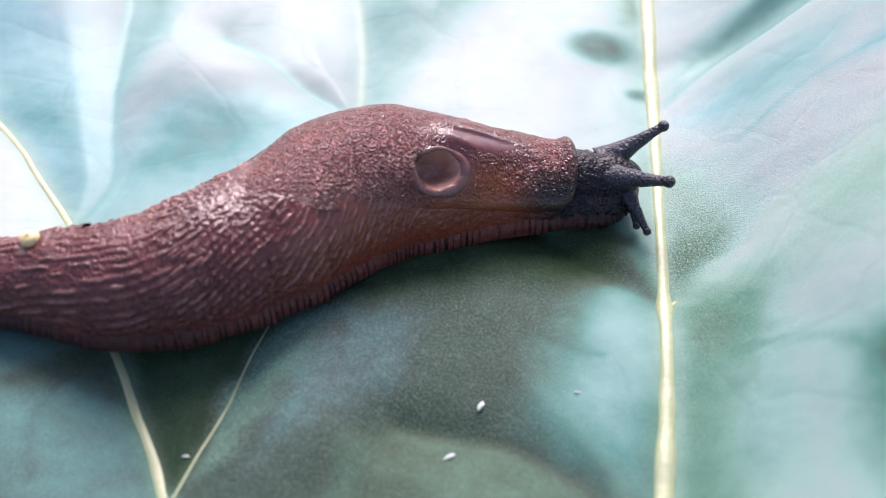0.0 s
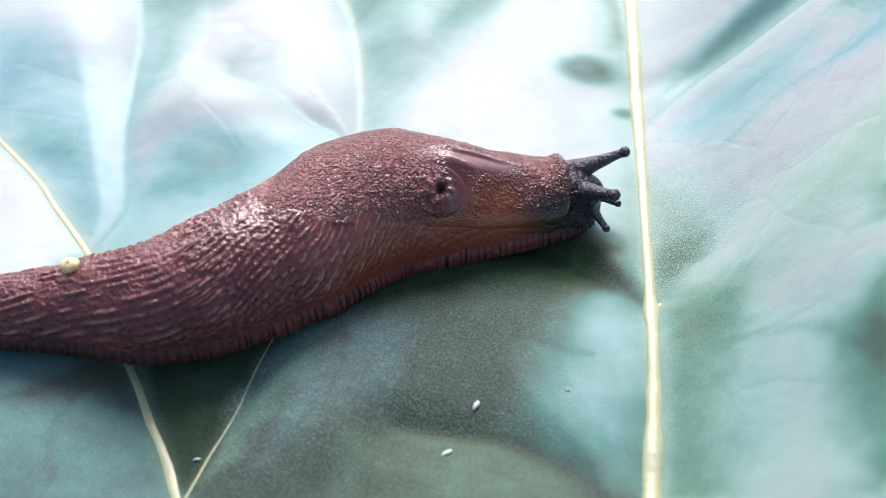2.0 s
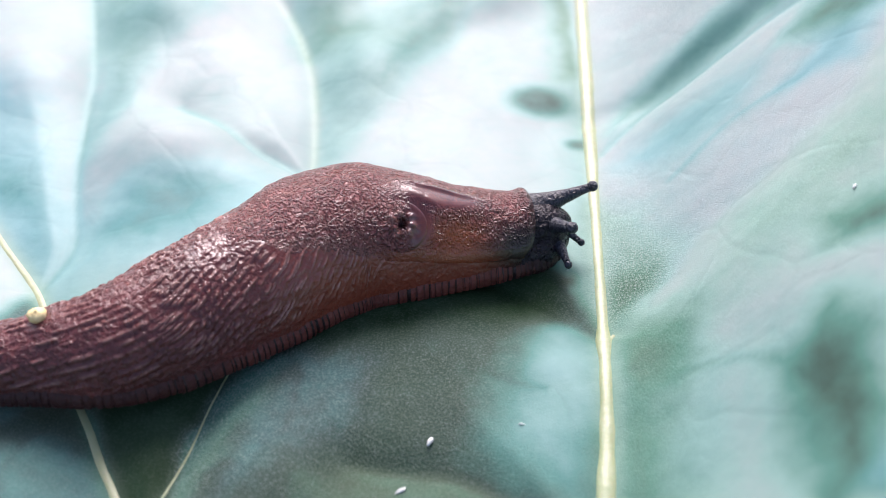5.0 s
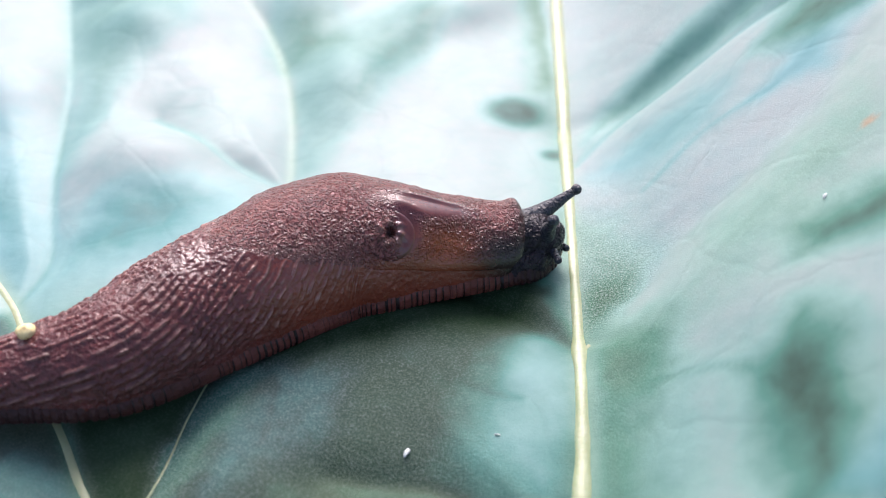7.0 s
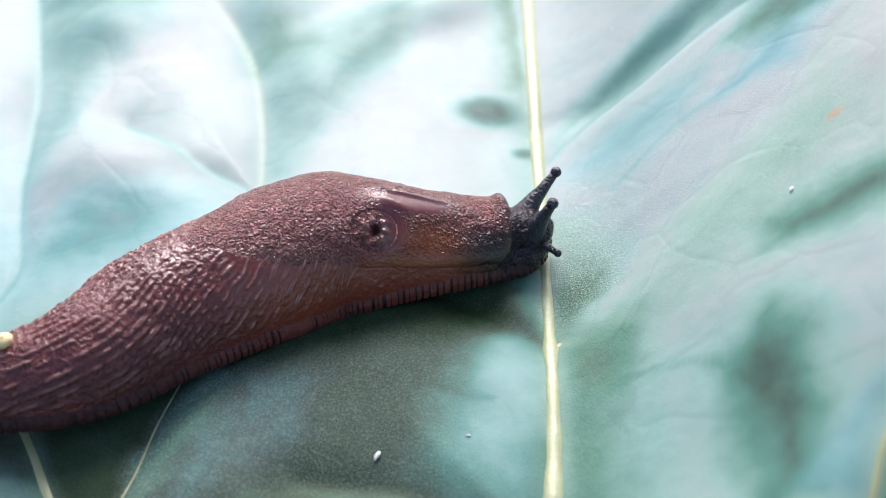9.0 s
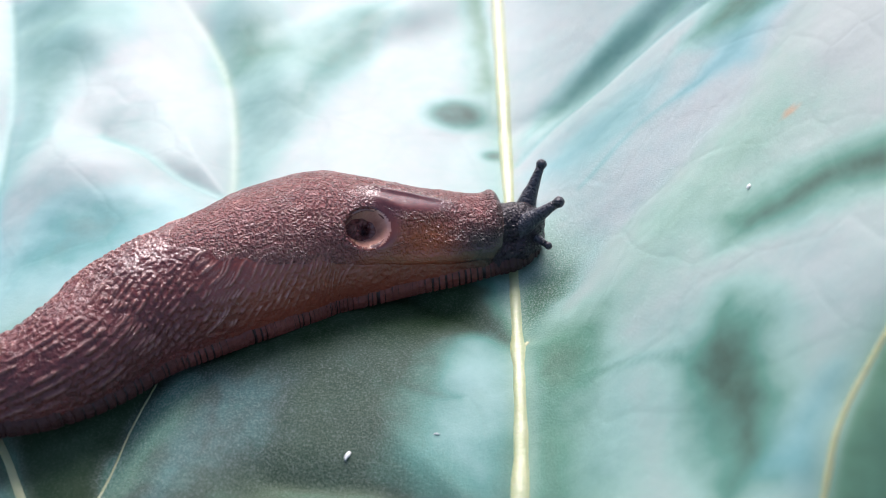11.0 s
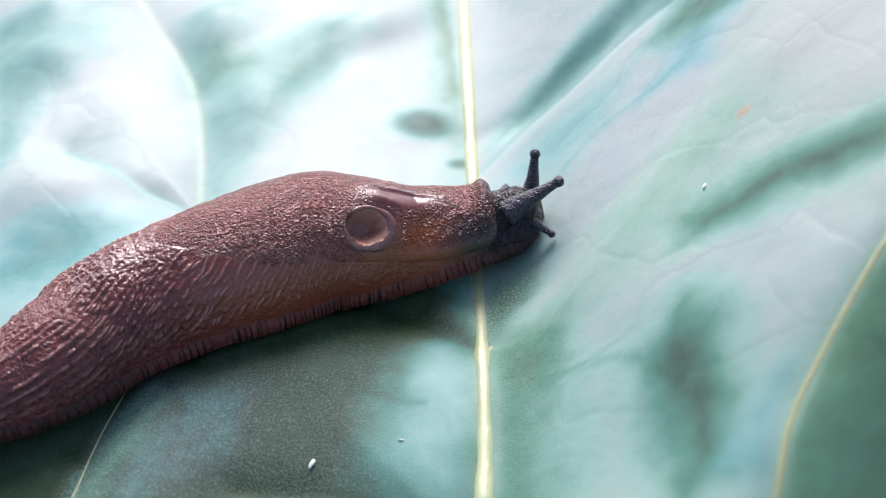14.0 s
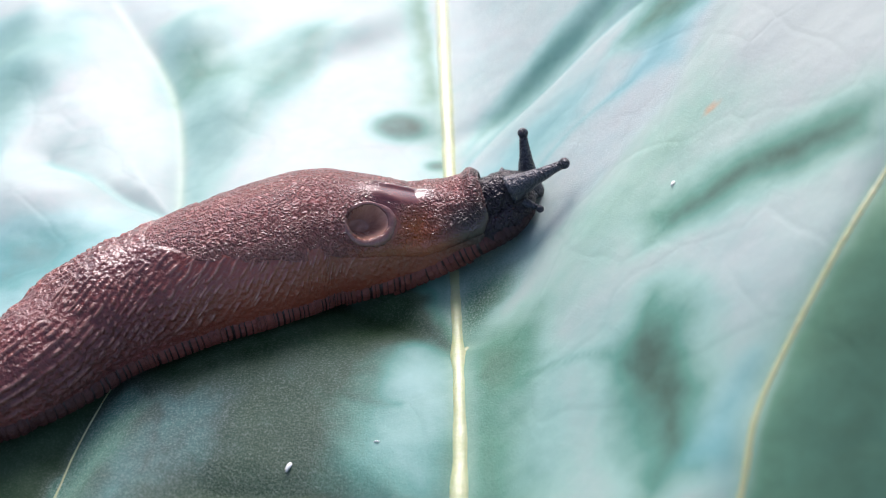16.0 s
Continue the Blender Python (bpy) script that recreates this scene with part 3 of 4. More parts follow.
def ridges(s, a, w):
    """Rows of long low tubercles; they run along the tail and climb steeply below the mantle. Returns 0 to 1."""
    arc = min(a, math.pi - a) * w * 0.56
    q = s
    climb = 0.32 * q + 0.42 * max(0, q - 36) ** 2 / 34
    bend = 0.5 * noise.noise(Vector((s * 0.16, arc * 0.16, 1.0))) + 0.5 * float(step(40, 50, s)) * noise.noise(Vector((s * 0.45, arc * 0.6, 4.0)))
    row = (arc - climb) / 0.86 + bend
    k = math.floor(row)
    across = abs(row - k - 0.5) * 2
    along = noise.noise(Vector((s * (0.34 + 0.28 * float(step(40, 50, s))) + arc * 0.2, k * 7.3, 5.0))) + 0.35 * noise.noise(Vector((s * 1.9, k * 5.1, 2.0)))
    below = float(step(44, 52, s))
    thin = 1 + 0.35 * below
    lump = float(1 - step(0.15, 0.66, across * thin)) * min(1.0, max(0.04, 0.40 + 2.3 * along))
    return lump * (1 - 0.6 * below * (k % 2))


def rest_matrix(s):
    x, y, _, turn = spine(s)
    return Matrix.Translation((x * MM, y * MM, 0)) @ Matrix.Rotation(turn, 4, "Z")


def trunk_piece(s0, s1, kind):
    """A rigid length of the body; both ends run on under their neighbours, sinking slowly."""
    over = 2.6
    lo, hi = max(0.0, s0 - over), min(s1 + over, 85.2)
    finer = s1 > 44 and s0 < 68
    steps, round_steps = max(8, int((hi - lo) / (0.16 if finer else 0.22))), 190 if finer else 120
    verts, marks, rest = [], [], []
    pore = np.array(girth(PORE_S, PORE_A))
    for i in range(steps + 1):
        s = lo + (hi - lo) * i / steps
        w = spine(s)[2]
        sink = 0.06 * max(0, s0 - s, s - s1) ** 1.6 + 1.5 * float(step(80.5, 85.2, s)) ** 2
        rim = rim_angle(s)
        for j in range(round_steps + 1):
            a = 0.10 + (math.pi - 0.20) * j / round_steps
            p = np.array(girth(s, a))
            wet = math.exp(-((s - 47) / 3.2) ** 2 - ((a - 1.45) / 0.32) ** 2)
            lump = (1 - 0.6 * wet) * ridges(s, a, w) * min(1, w / 9) * step(0.16, 0.42, min(a, math.pi - a)) * (1 - 0.85 * float(step(63, 69, s))) * (1 - float(step(0.02, 0.16, min(a, math.pi - a) - rim_angle(s))) * float(step(48.5, 50.5, s)))
            broad = noise.noise(Vector((s * 0.25, a * 2.0, 2.0)))
            n = outward(s, a)
            fine = noise.noise(Vector((s * 2.1, a * w * 1.1, 6.0)))
            under = 0.45 * float(step(0.06, 0.3, min(a, math.pi - a) - rim)) * float(step(49.5, 52.5, s))
            hollow = 6.2 * float(1 - step(2.6, 3.8, np.linalg.norm(p - pore)))
            q = p + n * ((0.25 - 0.05 * float(step(46, 54, s))) * lump + 0.16 * broad + 0.07 * fine - sink - hollow - under)
            verts.append(q * MM)
            # first mark: wet highlights along the tubercles, painted as pale colour
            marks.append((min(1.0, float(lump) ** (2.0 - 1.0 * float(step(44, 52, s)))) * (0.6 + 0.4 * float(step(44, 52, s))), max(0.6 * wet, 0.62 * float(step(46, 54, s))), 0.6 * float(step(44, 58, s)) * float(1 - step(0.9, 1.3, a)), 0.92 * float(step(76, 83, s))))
            rest.append(p * MM)
    inv = rest_matrix((s0 + s1) / 2).inverted()
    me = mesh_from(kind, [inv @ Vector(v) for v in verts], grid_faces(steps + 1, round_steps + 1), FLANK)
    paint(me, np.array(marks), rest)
    return me


def fringe_piece(s0, s1, far):
    """The frill of the sole along one side: upright pleats parted by dark furrows."""
    over = 2.4
    lo, hi = max(1.0, s0 - over), min(s1 + over, 84.8)
    steps = max(8, int((hi - lo) / 0.08))
    verts, marks, rest, faces, tone = [], [], [], [], []
    for i in range(steps + 1):
        s = lo + (hi - lo) * i / steps
        x, y, w, turn = spine(s)
        tall = (1 - 0.25 * float(step(80, 85, s))) * min(2.1, 0.35 + 0.16 * w) * (1 + 0.10 * noise.noise(Vector((s * 0.7, 0, 9))))
        sink = 0.03 * max(0, s0 - s, s - s1)
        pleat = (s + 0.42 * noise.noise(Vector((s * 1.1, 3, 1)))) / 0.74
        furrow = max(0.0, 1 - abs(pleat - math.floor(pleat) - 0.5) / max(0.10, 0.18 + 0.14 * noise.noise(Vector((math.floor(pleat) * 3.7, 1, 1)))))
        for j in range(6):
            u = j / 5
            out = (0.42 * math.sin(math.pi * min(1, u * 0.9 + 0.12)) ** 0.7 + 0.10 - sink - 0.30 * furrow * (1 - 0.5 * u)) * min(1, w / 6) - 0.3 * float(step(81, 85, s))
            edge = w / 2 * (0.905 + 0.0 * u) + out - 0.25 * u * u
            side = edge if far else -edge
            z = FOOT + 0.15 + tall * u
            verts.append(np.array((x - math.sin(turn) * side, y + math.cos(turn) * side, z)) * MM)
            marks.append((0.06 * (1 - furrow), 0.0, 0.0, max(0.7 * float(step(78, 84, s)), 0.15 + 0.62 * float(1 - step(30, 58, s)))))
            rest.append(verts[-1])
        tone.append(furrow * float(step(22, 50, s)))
    faces = grid_faces(steps + 1, 6)
    if far:
        faces = [f[::-1] for f in faces]
    inv = rest_matrix((s0 + s1) / 2).inverted()
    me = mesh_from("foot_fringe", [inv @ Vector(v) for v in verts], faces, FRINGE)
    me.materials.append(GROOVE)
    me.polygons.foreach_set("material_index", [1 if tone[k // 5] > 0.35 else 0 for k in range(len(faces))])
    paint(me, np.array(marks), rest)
    return me


# the mantle: its lower rim on the slug's side, as s and angle
MANTLE_RIM = [(48.5, 1.50), (50, 1.25), (53, 0.98), (57, 0.74), (61, 0.60), (66, 0.52), (72, 0.46), (78, 0.38), (83.5, 0.34), (84.8, 0.55)]
PORE_S, PORE_A = 69.4, 0.93


def rim_angle(s):
    return float(np.interp(s, [p[0] for p in MANTLE_RIM], [p[1] for p in MANTLE_RIM]))


def mantle_piece(s0, s1, lo_end, hi_end):
    """A rigid length of the mantle: a thick granular shield over the back, with a rolled rim."""
    over = 3.5
    lo, hi = (s0 if lo_end else s0 - over), (s1 if hi_end else s1 + over)
    steps, rounds = int((hi - lo) / 0.20), 150
    verts, marks, rest, inner = [], [], [], []
    pore = np.array(girth(PORE_S, PORE_A))
    for i in range(steps + 1):
        level = lo + (hi - lo) * i / steps
        s = level
        a0 = rim_angle(s)
        sink = 0.0
        if not lo_end:
            sink += 0.035 * max(0, s0 - s) ** 1.6
        if not hi_end:
            sink += 0.035 * max(0, s - s1) ** 1.6
        for j in range(rounds + 1):
            u = j / rounds
            if hi_end:
                s = lo + (hi - 0.6 * (1 - math.sin(math.pi * u)) ** 1.5 - lo) * i / steps
            a = a0 + (math.pi - 2 * a0) * u
            p, n = np.array(girth(s, a)), outward(s, a)
            from_rim = min(u, 1 - u) * (math.pi - 2 * a0) * spine(s)[2] * 0.55
            if lo_end:
                from_rim = min(from_rim, (s - s0) * 1.0)
            if hi_end:
                from_rim = min(from_rim, (s1 - level) * 1.0)
            ease = 3.0 - 1.8 * float(step(58, 66, s)) + 2.2 * float(step(58, 66, s)) * (1 - float(step(1.1, 1.4, a)) if hi_end else 1)
            thick = (0.20 + 0.22 * float(step(60, 68, s))) * math.sqrt(max(0.0, 1 - (1 - min(1, from_rim / ease)) ** 2)) - 0.08
            if hi_end:
                thick += 0.75 * math.exp(-((s1 - 0.9 - level) / 0.8) ** 2) * math.sin(math.pi * u) ** 2
            swell = 0.35 * noise.noise(Vector((s * 0.22, a * 1.6, 7.0))) + 0.10 * noise.noise(Vector((s * 1.2, a * 9, 7.0)))
            glossy = float(1 - step(0.45, 1.25, math.hypot((s - 73.8) / 6.4, (a - 1.37) / 0.29)))
            swell *= 1 - 0.85 * glossy
            d = p - pore
            reach = math.sqrt((d[0] / 1.12) ** 2 + d[1] ** 2 + d[2] ** 2)
            pit = 3.2 * (1 - float(step(0.9 + 0.85 * max(-1, min(1, (d[2] - 0.5 * d[0]) / 1.8)), 2.4, reach))) * (1 + 0.12 * noise.noise(Vector(p * 0.9)))
            if not s0 < PORE_S < s1:
                pit = 6.0 * (1 - float(step(2.6, 4.0, reach)))
            fold = 0.6 * math.exp(-((s - 73.6) / 4.6) ** 2 - ((a - 1.20) / 0.24) ** 2) * float(step(2.3, 4.0, reach))
            fold += 0.30 * math.exp(-((s - 73.0) / 4.2) ** 2 - ((a - 1.53 + 0.012 * (s - 73)) / 0.055) ** 2)
            q = p + n * (thick + fold + swell * min(1, from_rim / 2) * float(step(2.2, 5.0, reach)) - sink - pit)
            verts.append(q * MM)
            inner.append(reach)
            smooth_zone = float(1 - step(2.6, 4.2, reach)) * float(step(-0.8, 1.4, s - PORE_S))
            lower = float(1 - step(0.25, 0.9, (a - a0) * spine(s)[2] * 0.55 / 3.0)) * float(step(64, 70, s))
            front = math.exp(-((s - 75.6) / 3.4) ** 2 - ((a - 0.82) / 0.26) ** 2)
            # the mantle's rear rim is coloured a little paler
            pale_rim = float((1 - step(0.4, 3.2, from_rim)) * (1 - step(64, 69, s)) * (1 - step(1.05, 1.35, min(a, math.pi - a))))
            marks.append((0.3 * pale_rim, min(1, max(smooth_zone, 0.9 * lower, glossy, 0.45 * front)), min(1, 0.9 * front + 0.35 * lower), max(0.6 * float(step(82, 84.6, s)), 0.92 * float(step(76.5, 82, s) * (1 - step(0.75, 1.25, a))))))
            rest.append(p * MM)
    inv = rest_matrix((s0 + s1) / 2).inverted()
    faces = grid_faces(steps + 1, rounds + 1)
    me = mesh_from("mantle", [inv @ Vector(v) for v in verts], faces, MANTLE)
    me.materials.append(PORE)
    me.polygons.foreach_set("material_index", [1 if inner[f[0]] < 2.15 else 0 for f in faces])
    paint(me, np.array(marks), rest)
    return me


def pore_skin(u, v):
    """The skin u millimetres forward and v millimetres up from the breathing pore, and its outward way."""
    a, b = np.array(girth(PORE_S, PORE_A)), np.array(girth(PORE_S, PORE_A + 0.05))
    turn = PORE_A + v * 0.05 / np.linalg.norm(b - a)
    return np.array(girth(PORE_S + u, turn)), outward(PORE_S + u, turn)


def pore_lid(s_mid):
    """The plug that closes the breathing pore: level with the skin when shut, sunk below the pit when open."""
    verts, marks, rest = [], [], []
    rings, around = 26, 72
    for i in range(rings + 1):
        r = 3.1 * i / rings
        for j in range(around):
            a = 2 * math.pi * j / around
            u, v = math.cos(a) * r * 1.08, math.sin(a) * r
            p, n = pore_skin(u, v)
            pucker = 0.85 * math.exp(-((u - 0.1 - 0.25 * v) / 0.34) ** 2 - ((v - 0.1) / 0.62) ** 2) - 0.13 * math.exp(-((r - 1.0) / 0.35) ** 2)
            folds = 0.10 * math.sin(7 * a + 2 * r) * math.exp(-((r - 1.2) / 0.6) ** 2)
            lumps = 0.10 * noise.noise(Vector((u * 1.6, v * 1.6, 4))) + folds
            verts.append((p + n * (0.40 - pucker + lumps * float(1 - step(1.6, 2.4, r)) - 0.30 * float(step(2.4, 3.1, r)))) * MM)
            rest.append(p * MM)
            # last mark: the pucker's hollow is blackened for the shade inside it
            marks.append((0.5 * math.exp(-((r - 1.0) / 0.4) ** 2) * (0.5 + 0.5 * math.sin(5 * a)), float(step(-0.6, 1.4, u)), 0.9 * math.exp(-((PORE_S + u - 75.6) / 3.4) ** 2 - ((PORE_A + v * 0.12 - 0.82) / 0.26) ** 2),
                          0.9 * math.exp(-((u - 0.1) / 0.5) ** 2 - (v / 0.75) ** 2)))
    inv = rest_matrix(s_mid).inverted()
    me = mesh_from("pore_plug", [inv @ Vector(v) for v in verts], grid_faces(rings + 1, around, True), MANTLE)
    paint(me, np.array(marks), rest)
    return me, inv.to_3x3() @ Vector(outward(PORE_S, PORE_A))


def pore_rim(s_mid):
    """The swollen, shiny ring round the open pore."""
    verts, marks = [], []
    around, ring = 90, 14
    for j in range(around):
        a = 2 * math.pi * j / around
        r = 2.35 * (1 + 0.05 * math.sin(2 * a + 0.6) + 0.015 * math.sin(5 * a))
        fat = 0.22 * (1 + 0.45 * math.sin(a + 2.2) + 0.18 * math.sin(4 * a) + 0.07 * math.sin(9 * a + 1))
        for k in range(ring):
            q = 2 * math.pi * k / ring
            rr = r + fat * 1.6 * math.cos(q)
            p, n = pore_skin(math.cos(a) * rr * 1.12, math.sin(a) * rr)
            verts.append((p + n * (0.12 + fat * math.sin(q))) * MM)
            marks.append((0.35, 0.92, 0.0))
    inv = rest_matrix(s_mid).inverted()
    faces = grid_faces(around, ring, True)
    faces += [((around - 1) * ring + k, (around - 1) * ring + (k + 1) % ring, (k + 1) % ring, k) for k in range(ring)]
    me = mesh_from("pore_rim", [inv @ Vector(v) for v in verts], faces, MANTLE)
    paint(me, np.array(marks), verts)
    return me, inv.to_3x3() @ Vector(outward(PORE_S, PORE_A))


def lofted(name, sections, around, material, squash=1.0, lumps=0.0, cap=True):
    """A closed body of round sections (x, y, z, radius) along a line, with uneven skin."""
    pts = np.array(sections, float)
    way = np.gradient(pts[:, :3], axis=0)
    verts = []
    for p, t in zip(pts, way):
        t = t / (np.linalg.norm(t) + 1e-12)
        side = np.cross((0, 0, 1), t) if abs(t[2]) < 0.95 else np.array((0.0, 1.0, 0.0))
        side /= np.linalg.norm(side)
        up = np.cross(t, side)
        for j in range(around):
            a = 2 * math.pi * j / around
            r = p[3] * (1 + lumps * noise.noise(Vector((p[0] * 1.3, a * 1.5 if a < math.pi else (2 * math.pi - a) * 1.5, p[2] * 1.3 + 3))))
            verts.append((p[:3] + side * math.cos(a) * r + up * math.sin(a) * r * squash) * MM)
    faces = grid_faces(len(pts), around, True)
    n = len(verts)
    if cap:
        verts += [pts[0, :3] * MM, pts[-1, :3] * MM]
        faces += [(n, (j + 1) % around, j) for j in range(around)]
        last = (len(pts) - 1) * around
        faces += [(n + 1, last + j, last + (j + 1) % around) for j in range(around)]
    me = mesh_from(name, verts, faces, material)
    paint(me, np.zeros((len(verts), 3)), verts)
    return me


def head_mesh():
    """Blunt dark snout; its own space starts at the mantle's front rim and looks along x."""
    rows = [(-6, 0, 3.0, 3.0), (-3, 0, 3.0, 3.15), (-1, 0, 2.95, 3.2), (0.5, 0, 2.85, 3.1), (2, 0, 2.75, 2.85), (3.4, 0, 2.7, 2.75), (4.6, 0, 2.6, 2.55),
            (5.5, 0, 2.45, 2.2), (6.1, 0, 2.3, 1.7), (6.5, 0, 2.15, 1.0), (6.65, 0, 2.1, 0.3)]
    fine = dense_line([r[:3] for r in rows], 6)
    radius = dense_line([(r[3], 0, 0) for r in rows], 6)[:, 0]
    return lofted("head", np.column_stack([fine, np.maximum(0.05, radius)]), 56, HEAD, 1.0, 0.06)


def muzzle_mesh():
    rows = [(-8, 0, 0.9, 4.0), (-4, 0, 0.9, 4.3), (0, 0, 0.9, 4.4), (2, 0, 0.95, 4.2), (3.8, 0, 1.05, 3.7), (5.2, 0, 1.2, 2.7), (6.2, 0, 1.3, 1.7), (6.7, 0, 1.4, 0.5)]
    fine = dense_line([r[:3] for r in rows], 6)
    radius = dense_line([(r[3], 0, 0) for r in rows], 6)[:, 0]
    return lofted("muzzle", np.column_stack([fine, np.maximum(0.05, radius)]), 40, HEAD, 0.72, 0.10)


def front_fringe_mesh(far):
    """The fore end of the foot's frill, curling in under the snout."""
    verts, marks = [], []
    steps = 150
    for i in range(steps + 1):
        x = -8 + 14.0 * i / steps
        pleat = (x + 0.4 * noise.noise(Vector((x * 1.1, 5, 1)))) / 0.72
        furrow = max(0.0, 1 - abs(pleat - math.floor(pleat) - 0.5) / 0.2)
        reach = 4.5 - 3.0 * max(0.0, (x - 1.0) / 5.0) ** 2.2
        for j in range(6):
            u = j / 5
            out = reach + 0.35 * math.sin(math.pi * min(1, 0.12 + 0.9 * u)) - 0.28 * furrow * (1 - 0.5 * u) - 0.3 * u * u
            verts.append(np.array((x, out if far else -out, FOOT + 0.1 + (1.9 - 0.03 * max(0, x) ** 2) * u)) * MM)
            marks.append((0.05 * (1 - furrow), 0.0, 0.0, 0.55 + 0.35 * float(step(-4, 3, x))))
    faces = grid_faces(steps + 1, 6)
    if far:
        faces = [f[::-1] for f in faces]
    me = mesh_from("foot_fringe", verts, faces, FRINGE)
    paint(me, np.array(marks), verts)
    return me


def tentacle_mesh(length, base, tip, knob):
    """Tapered feeler with a round knob at its end, along z, its tip at the origin."""
    z = np.concatenate([np.linspace(-length, -knob * 1.7, 16), -knob + knob * np.sin(np.linspace(-0.9, 1.57, 9))])
    r = []
    for q in z:
        u = (q + length) / length
        stalk = tip + (base - tip) * max(0.0, 1 - u * 1.08) ** 1.7
        ball = math.sqrt(max(0.0, knob ** 2 - (q + knob) ** 2)) if q > -2 * knob else 0
        r.append(max(ball, stalk if q < -knob else 0.02))
    return lofted("tentacle", [(0, 0, q, k) for q, k in zip(z, r)], 20, HORN, 1.0, 0.08)


def aim(base, tip):
    """The pose of a feeler whose tip is given, pointing away from its base."""
    d = Vector(tip) - Vector(base)
    return Matrix.Translation(Vector(tip) * MM) @ d.to_track_quat("Z", "Y").to_matrix().to_4x4()


# tips of the feelers in the head's space (millimetres) at the times in BEATS
UPPER_FAR = [(9.6, 2.7, 7.9), (9.3, 2.5, 6.6), (10.0, 1.7, 7.2), (10.0, 1.6, 7.0), (10.0, 1.5, 7.0), (10.1, 1.4, 6.8), (10.2, 1.2, 6.7), (9.4, 2.6, 7.0), (8.6, 3.6, 7.4), (8.2, 3.8, 8.3), (7.8, 4.4, 8.3), (8.3, 4.2, 6.7), (8.4, 4.4, 6.9), (8.7, 4.4, 6.9)]
UPPER_NEAR = [(9.4, -3.9, 5.2), (7.8, -5.2, 6.8), (8.0, -4.8, 6.7), (7.3, -5.3, 6.9), (7.0, -5.8, 6.5), (7.4, -5.8, 6.0), (7.0, -6.1, 6.0), (4.4, -4.0, 7.8), (5.4, -3.7, 8.6), (6.1, -3.2, 9.1), (8.8, -2.7, 7.2), (9.0, -2.7, 7.0), (11.0, -1.0, 5.0), (12.1, -1.2, 3.7)]
LOWER_NEAR = [(7.0, -5.9, -0.3), (6.8, -5.3, 0.3), (7.1, -4.5, 0.5), (6.7, -4.0, 0.9), (6.7, -4.6, 0.5), (6.1, -5.7, 0.5), (5.7, -6.5, 0.5), (5.3, -4.6, 2.5), (5.8, -4.7, 2.3), (6.8, -4.2, 2.1), (6.5, -4.4, 2.2), (6.4, -4.5, 2.2), (7.6, -3.7, -0.4), (7.0, -3.5, 0.7)]
LOWER_FAR = [(6.1, -4.4, -0.8), (8.8, -1.3, 1.4), (9.3, -0.9, 2.0), (9.0, -1.0, 1.7), (8.9, -1.2, 1.4), (8.2, -1.0, 1.4), (8.4, -1.6, 0.8), (7.5, -1.2, 0.7), (7.1, 0.5, 1.6), (6.9, 1.0, 2.0), (6.8, 0.4, 1.2), (6.6, 0.4, 1.0), (6.6, 0.2, 0.7), (6.7, -0.2, 0.3)]
FEELERS = [
    ("upper_tentacle", (4.2, 1.7, 4.6), (8.2, 1.9, 0.48, 0.62), UPPER_FAR),
    ("upper_tentacle", (4.4, -1.5, 4.0), (7.6, 1.8, 0.52, 0.66), UPPER_NEAR),
    ("lower_tentacle", (5.0, -1.6, 2.2), (5.6, 1.15, 0.36, 0.44), LOWER_NEAR),
    ("lower_tentacle", (5.4, 0.6, 2.2), (5.4, 1.05, 0.34, 0.41), LOWER_FAR),
]
# how far the breathing pore's plug is drawn in (millimetres)
PLUG = [(0, 5.0), (0.25, 2.8), (0.5, 1.3), (0.8, 0.6), (1.2, 0.2), (1.5, 0.05), (2, 0.0), (4, 0.0), (8.5, 0.0), (9.2, 0.3), (11.3, 2.6), (12.5, 4.2), (14.5, 5.0), (16, 5.2)]
JOINTS = [0, 8, 15, 21, 26.5, 31.5, 36.5, 41.5, 46.5, 51.5, 56.5, 61.5, 67, 73, 78, 83]
SHIELDS = [(48.5, 52.5, True, False), (52.5, 56, False, False), (56, 60, False, False), (60, 65, False, False), (65, 74, False, False), (74, 79, False, False), (79, 84.8, False, True)]
MOVING = []  # part, rest station or rows


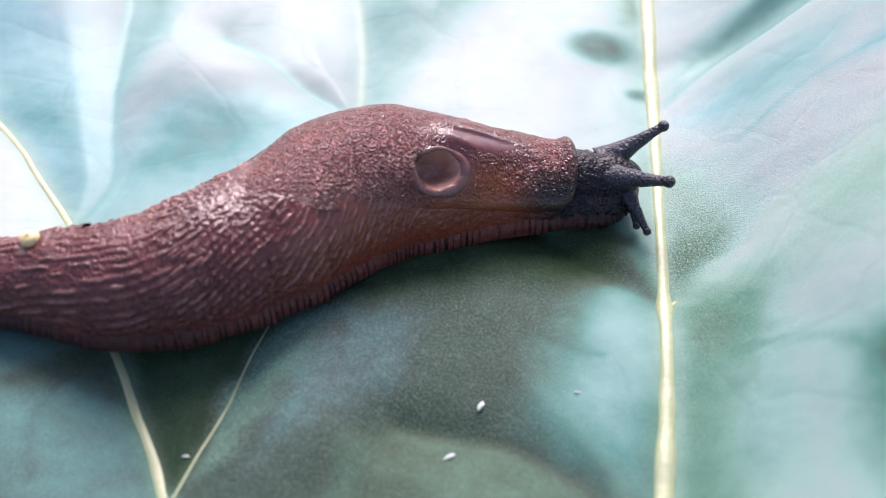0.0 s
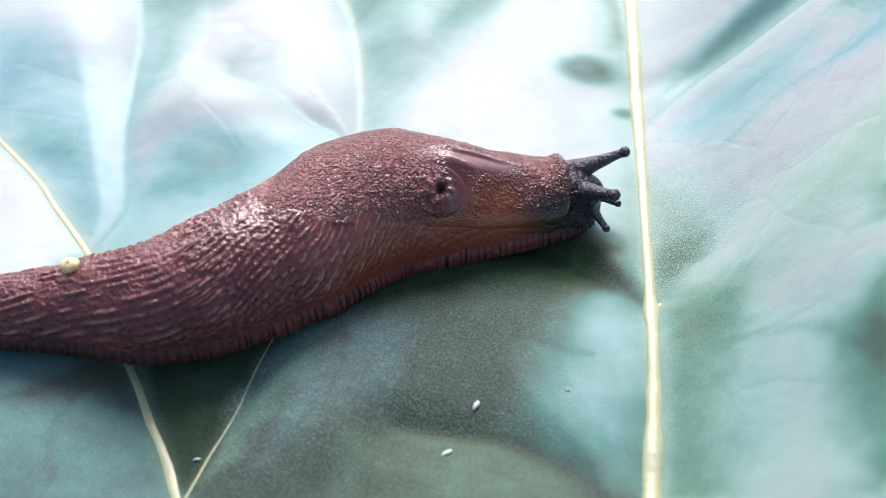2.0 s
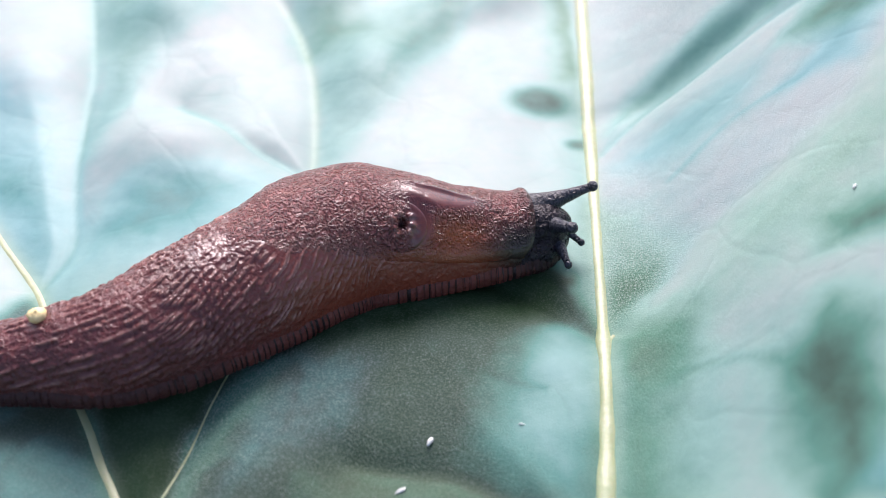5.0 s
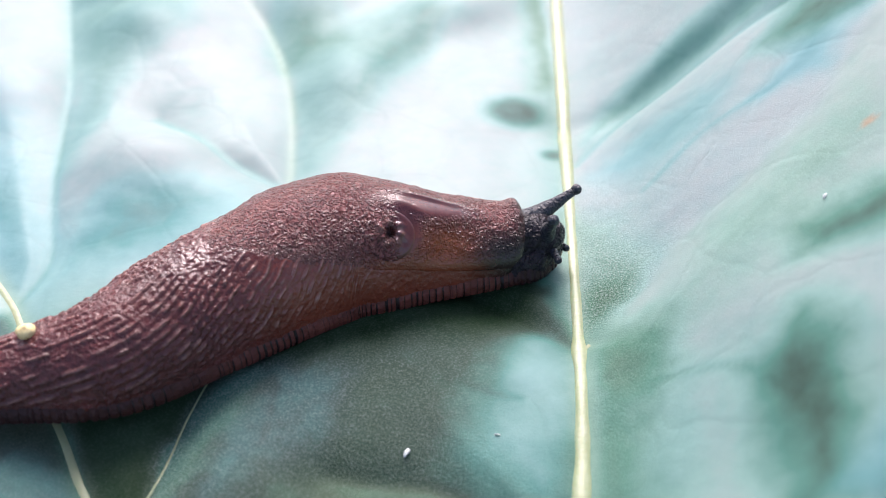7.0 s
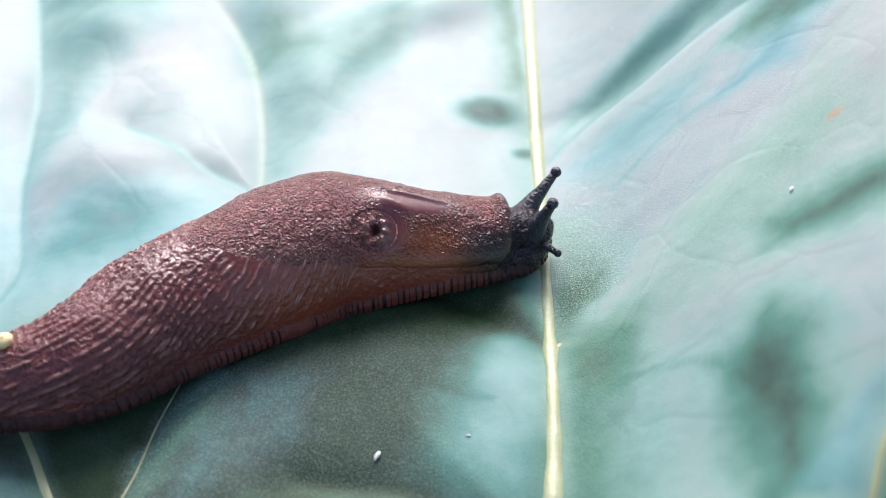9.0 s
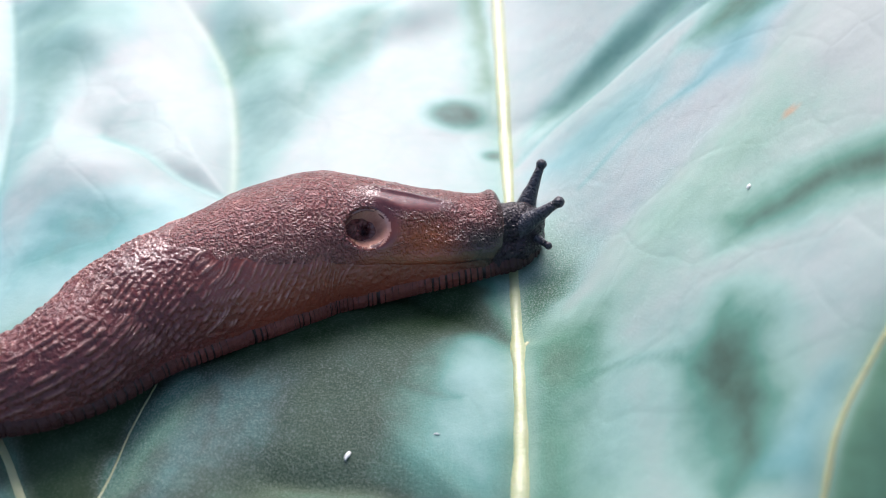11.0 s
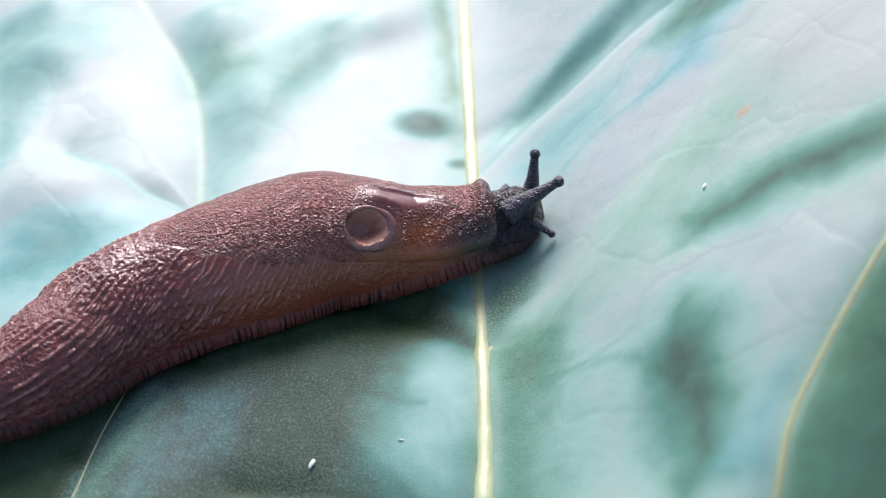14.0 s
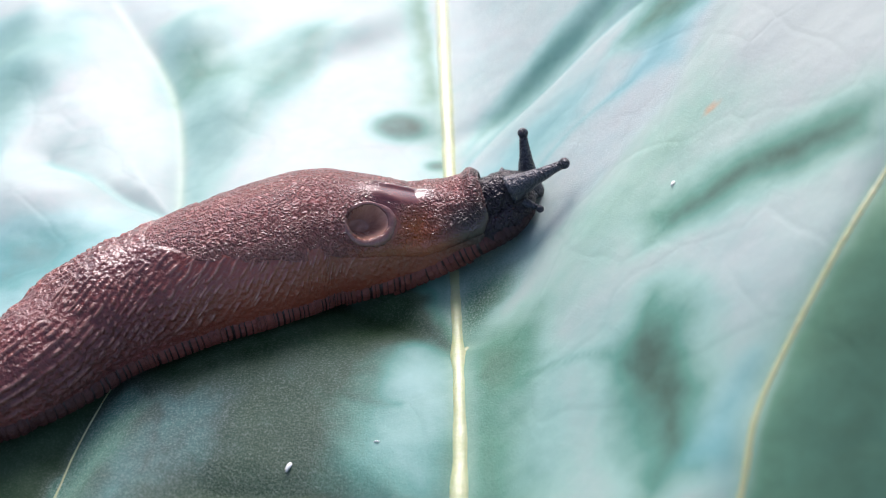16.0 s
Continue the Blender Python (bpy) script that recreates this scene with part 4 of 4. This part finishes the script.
def build_slug():
    slug = tagged(new("slug"), "glistening red-brown slug with a black head creeping over the leaf", "slug")
    for s0, s1 in zip(JOINTS, JOINTS[1:]):
        mid = (s0 + s1) / 2
        ob = part("body_segment", trunk_piece(s0, s1, "body_segment"), slug, "wrinkled red-brown flank with rows of long tubercles")
        MOVING.append((ob, mid))
        for far in (False, True):
            part("foot_fringe", fringe_piece(s0, s1, far), ob, "orange-brown pleated foot fringe with dark furrows")
    for s0, s1, a, b in SHIELDS:
        ob = part("mantle", mantle_piece(s0, s1, a, b), slug, "granular brown mantle shield")
        MOVING.append((ob, (s0 + s1) / 2))
        if s0 < PORE_S < s1:
            me, n = pore_lid((s0 + s1) / 2)
            lid = part("pore_plug", me, ob, "puckered skin that shuts the breathing pore")
            MOVING.append((lid, [(t, Matrix.Translation(-n * d * MM)) for t, d in PLUG]))
            me, n = pore_rim((s0 + s1) / 2)
            rim = part("pore_rim", me, ob, "smooth swollen rim of the breathing pore")
            MOVING.append((rim, [(t, Matrix.Translation(n * (min(d, 3.0) * 0.48 - 1.36) * MM)) for t, d in PLUG]))
    head = part("head", head_mesh(), slug, "glossy black head")
    MOVING.append((head, "head"))
    part("muzzle", muzzle_mesh(), head, "dark wrinkled muzzle and lips")
    for far in (False, True):
        part("foot_fringe", front_fringe_mesh(far), head, "dark brown fore end of the foot fringe")
    for name, base, (length, r0, r1, knob), tips in FEELERS:
        ob = part(name, tentacle_mesh(length, r0, r1, knob), head, "dark knobbed eye stalk" if name[0] == "u" else "short dark feeler")
        roots = [base] * 10 + ([(5.4, 2.4, 4.0), (6.4, 2.8, 3.2), (6.8, 3.0, 3.0), (7.2, 3.2, 3.0)] if tips is UPPER_FAR else [base] * 4)
        MOVING.append((ob, [(t, aim(root, tip)) for t, root, tip in zip(BEATS, roots, tips)]))
    grain = part("grain", lofted("grain", [(0, 0, -0.5, 0.3), (0.1, 0, -0.3, 0.8), (0, 0.1, 0.1, 1.0), (0.1, 0, 0.5, 0.7), (0, 0, 0.75, 0.2)], 12, GRAIN, 1.0, 0.5), slug, "yellow grain stuck to the back")
    at = np.array(girth(29.4, 1.62)) + outward(29.4, 1.62) * 0.4
    MOVING.append((grain, ("on", 29.0, rest_matrix(29.0).inverted() @ Vector(at * MM))))
    return slug


SLUG = build_slug()


def build_fleck(x, y, size, turn):
    """A chip of white wax lying on the leaf."""
    rows = [(-size, 0, 0.05, 0.1), (-0.6 * size, 0.05, 0.12, 0.28 * size), (0, 0, 0.15, 0.42 * size), (0.6 * size, -0.05, 0.12, 0.3 * size), (size, 0, 0.05, 0.08)]
    ob = tagged(new("wax_fleck", lofted("wax_fleck", rows, 10, FLECK, 0.6, 0.4)), "tiny chalk-white fleck lying on the leaf", "fleck", group="flecks on the leaf")
    ob.matrix_world = pose(x * MM, y * MM, float(leaf_face(x, y)[0]) * MM, 0, 0, turn)


for fleck in ((1.3, -24.9, 0.62, 70), (-1.5, -30.3, 0.58, 40), (-25.0, -30.6, 0.35, 20), (10.2, -23.6, 0.25, 0), (42.5, -10.5, 0.45, 60)):
    build_fleck(*fleck)



def motions():
    def carried(k):
        x, y, _, _, _ = crept(57.7, k)
        return Matrix.Translation((x * MM, y * MM, 0))

    def placed(x, y, z, turn, tilt):
        return Matrix.Translation((x * MM, y * MM, z * MM)) @ Matrix.Rotation(turn, 4, "Z") @ Matrix.Rotation(-tilt, 4, "Y")

    def station(s, k):
        return carried(k).inverted() @ placed(*crept(s, k))

    walk(SLUG, [(t, carried(k)) for k, t in enumerate(BEATS)])
    for ob, way in MOVING:
        if way == "head":
            rows = [(t, carried(k).inverted() @ placed(*head_pose(k))) for k, t in enumerate(BEATS)]
        elif isinstance(way, tuple):
            rows = [(t, station(way[1], k) @ Matrix.Translation(way[2])) for k, t in enumerate(BEATS)]
        elif isinstance(way, list):
            rows = way
        else:
            rows = [(t, station(way, k)) for k, t in enumerate(BEATS)]
        walk(ob, rows)


motions()
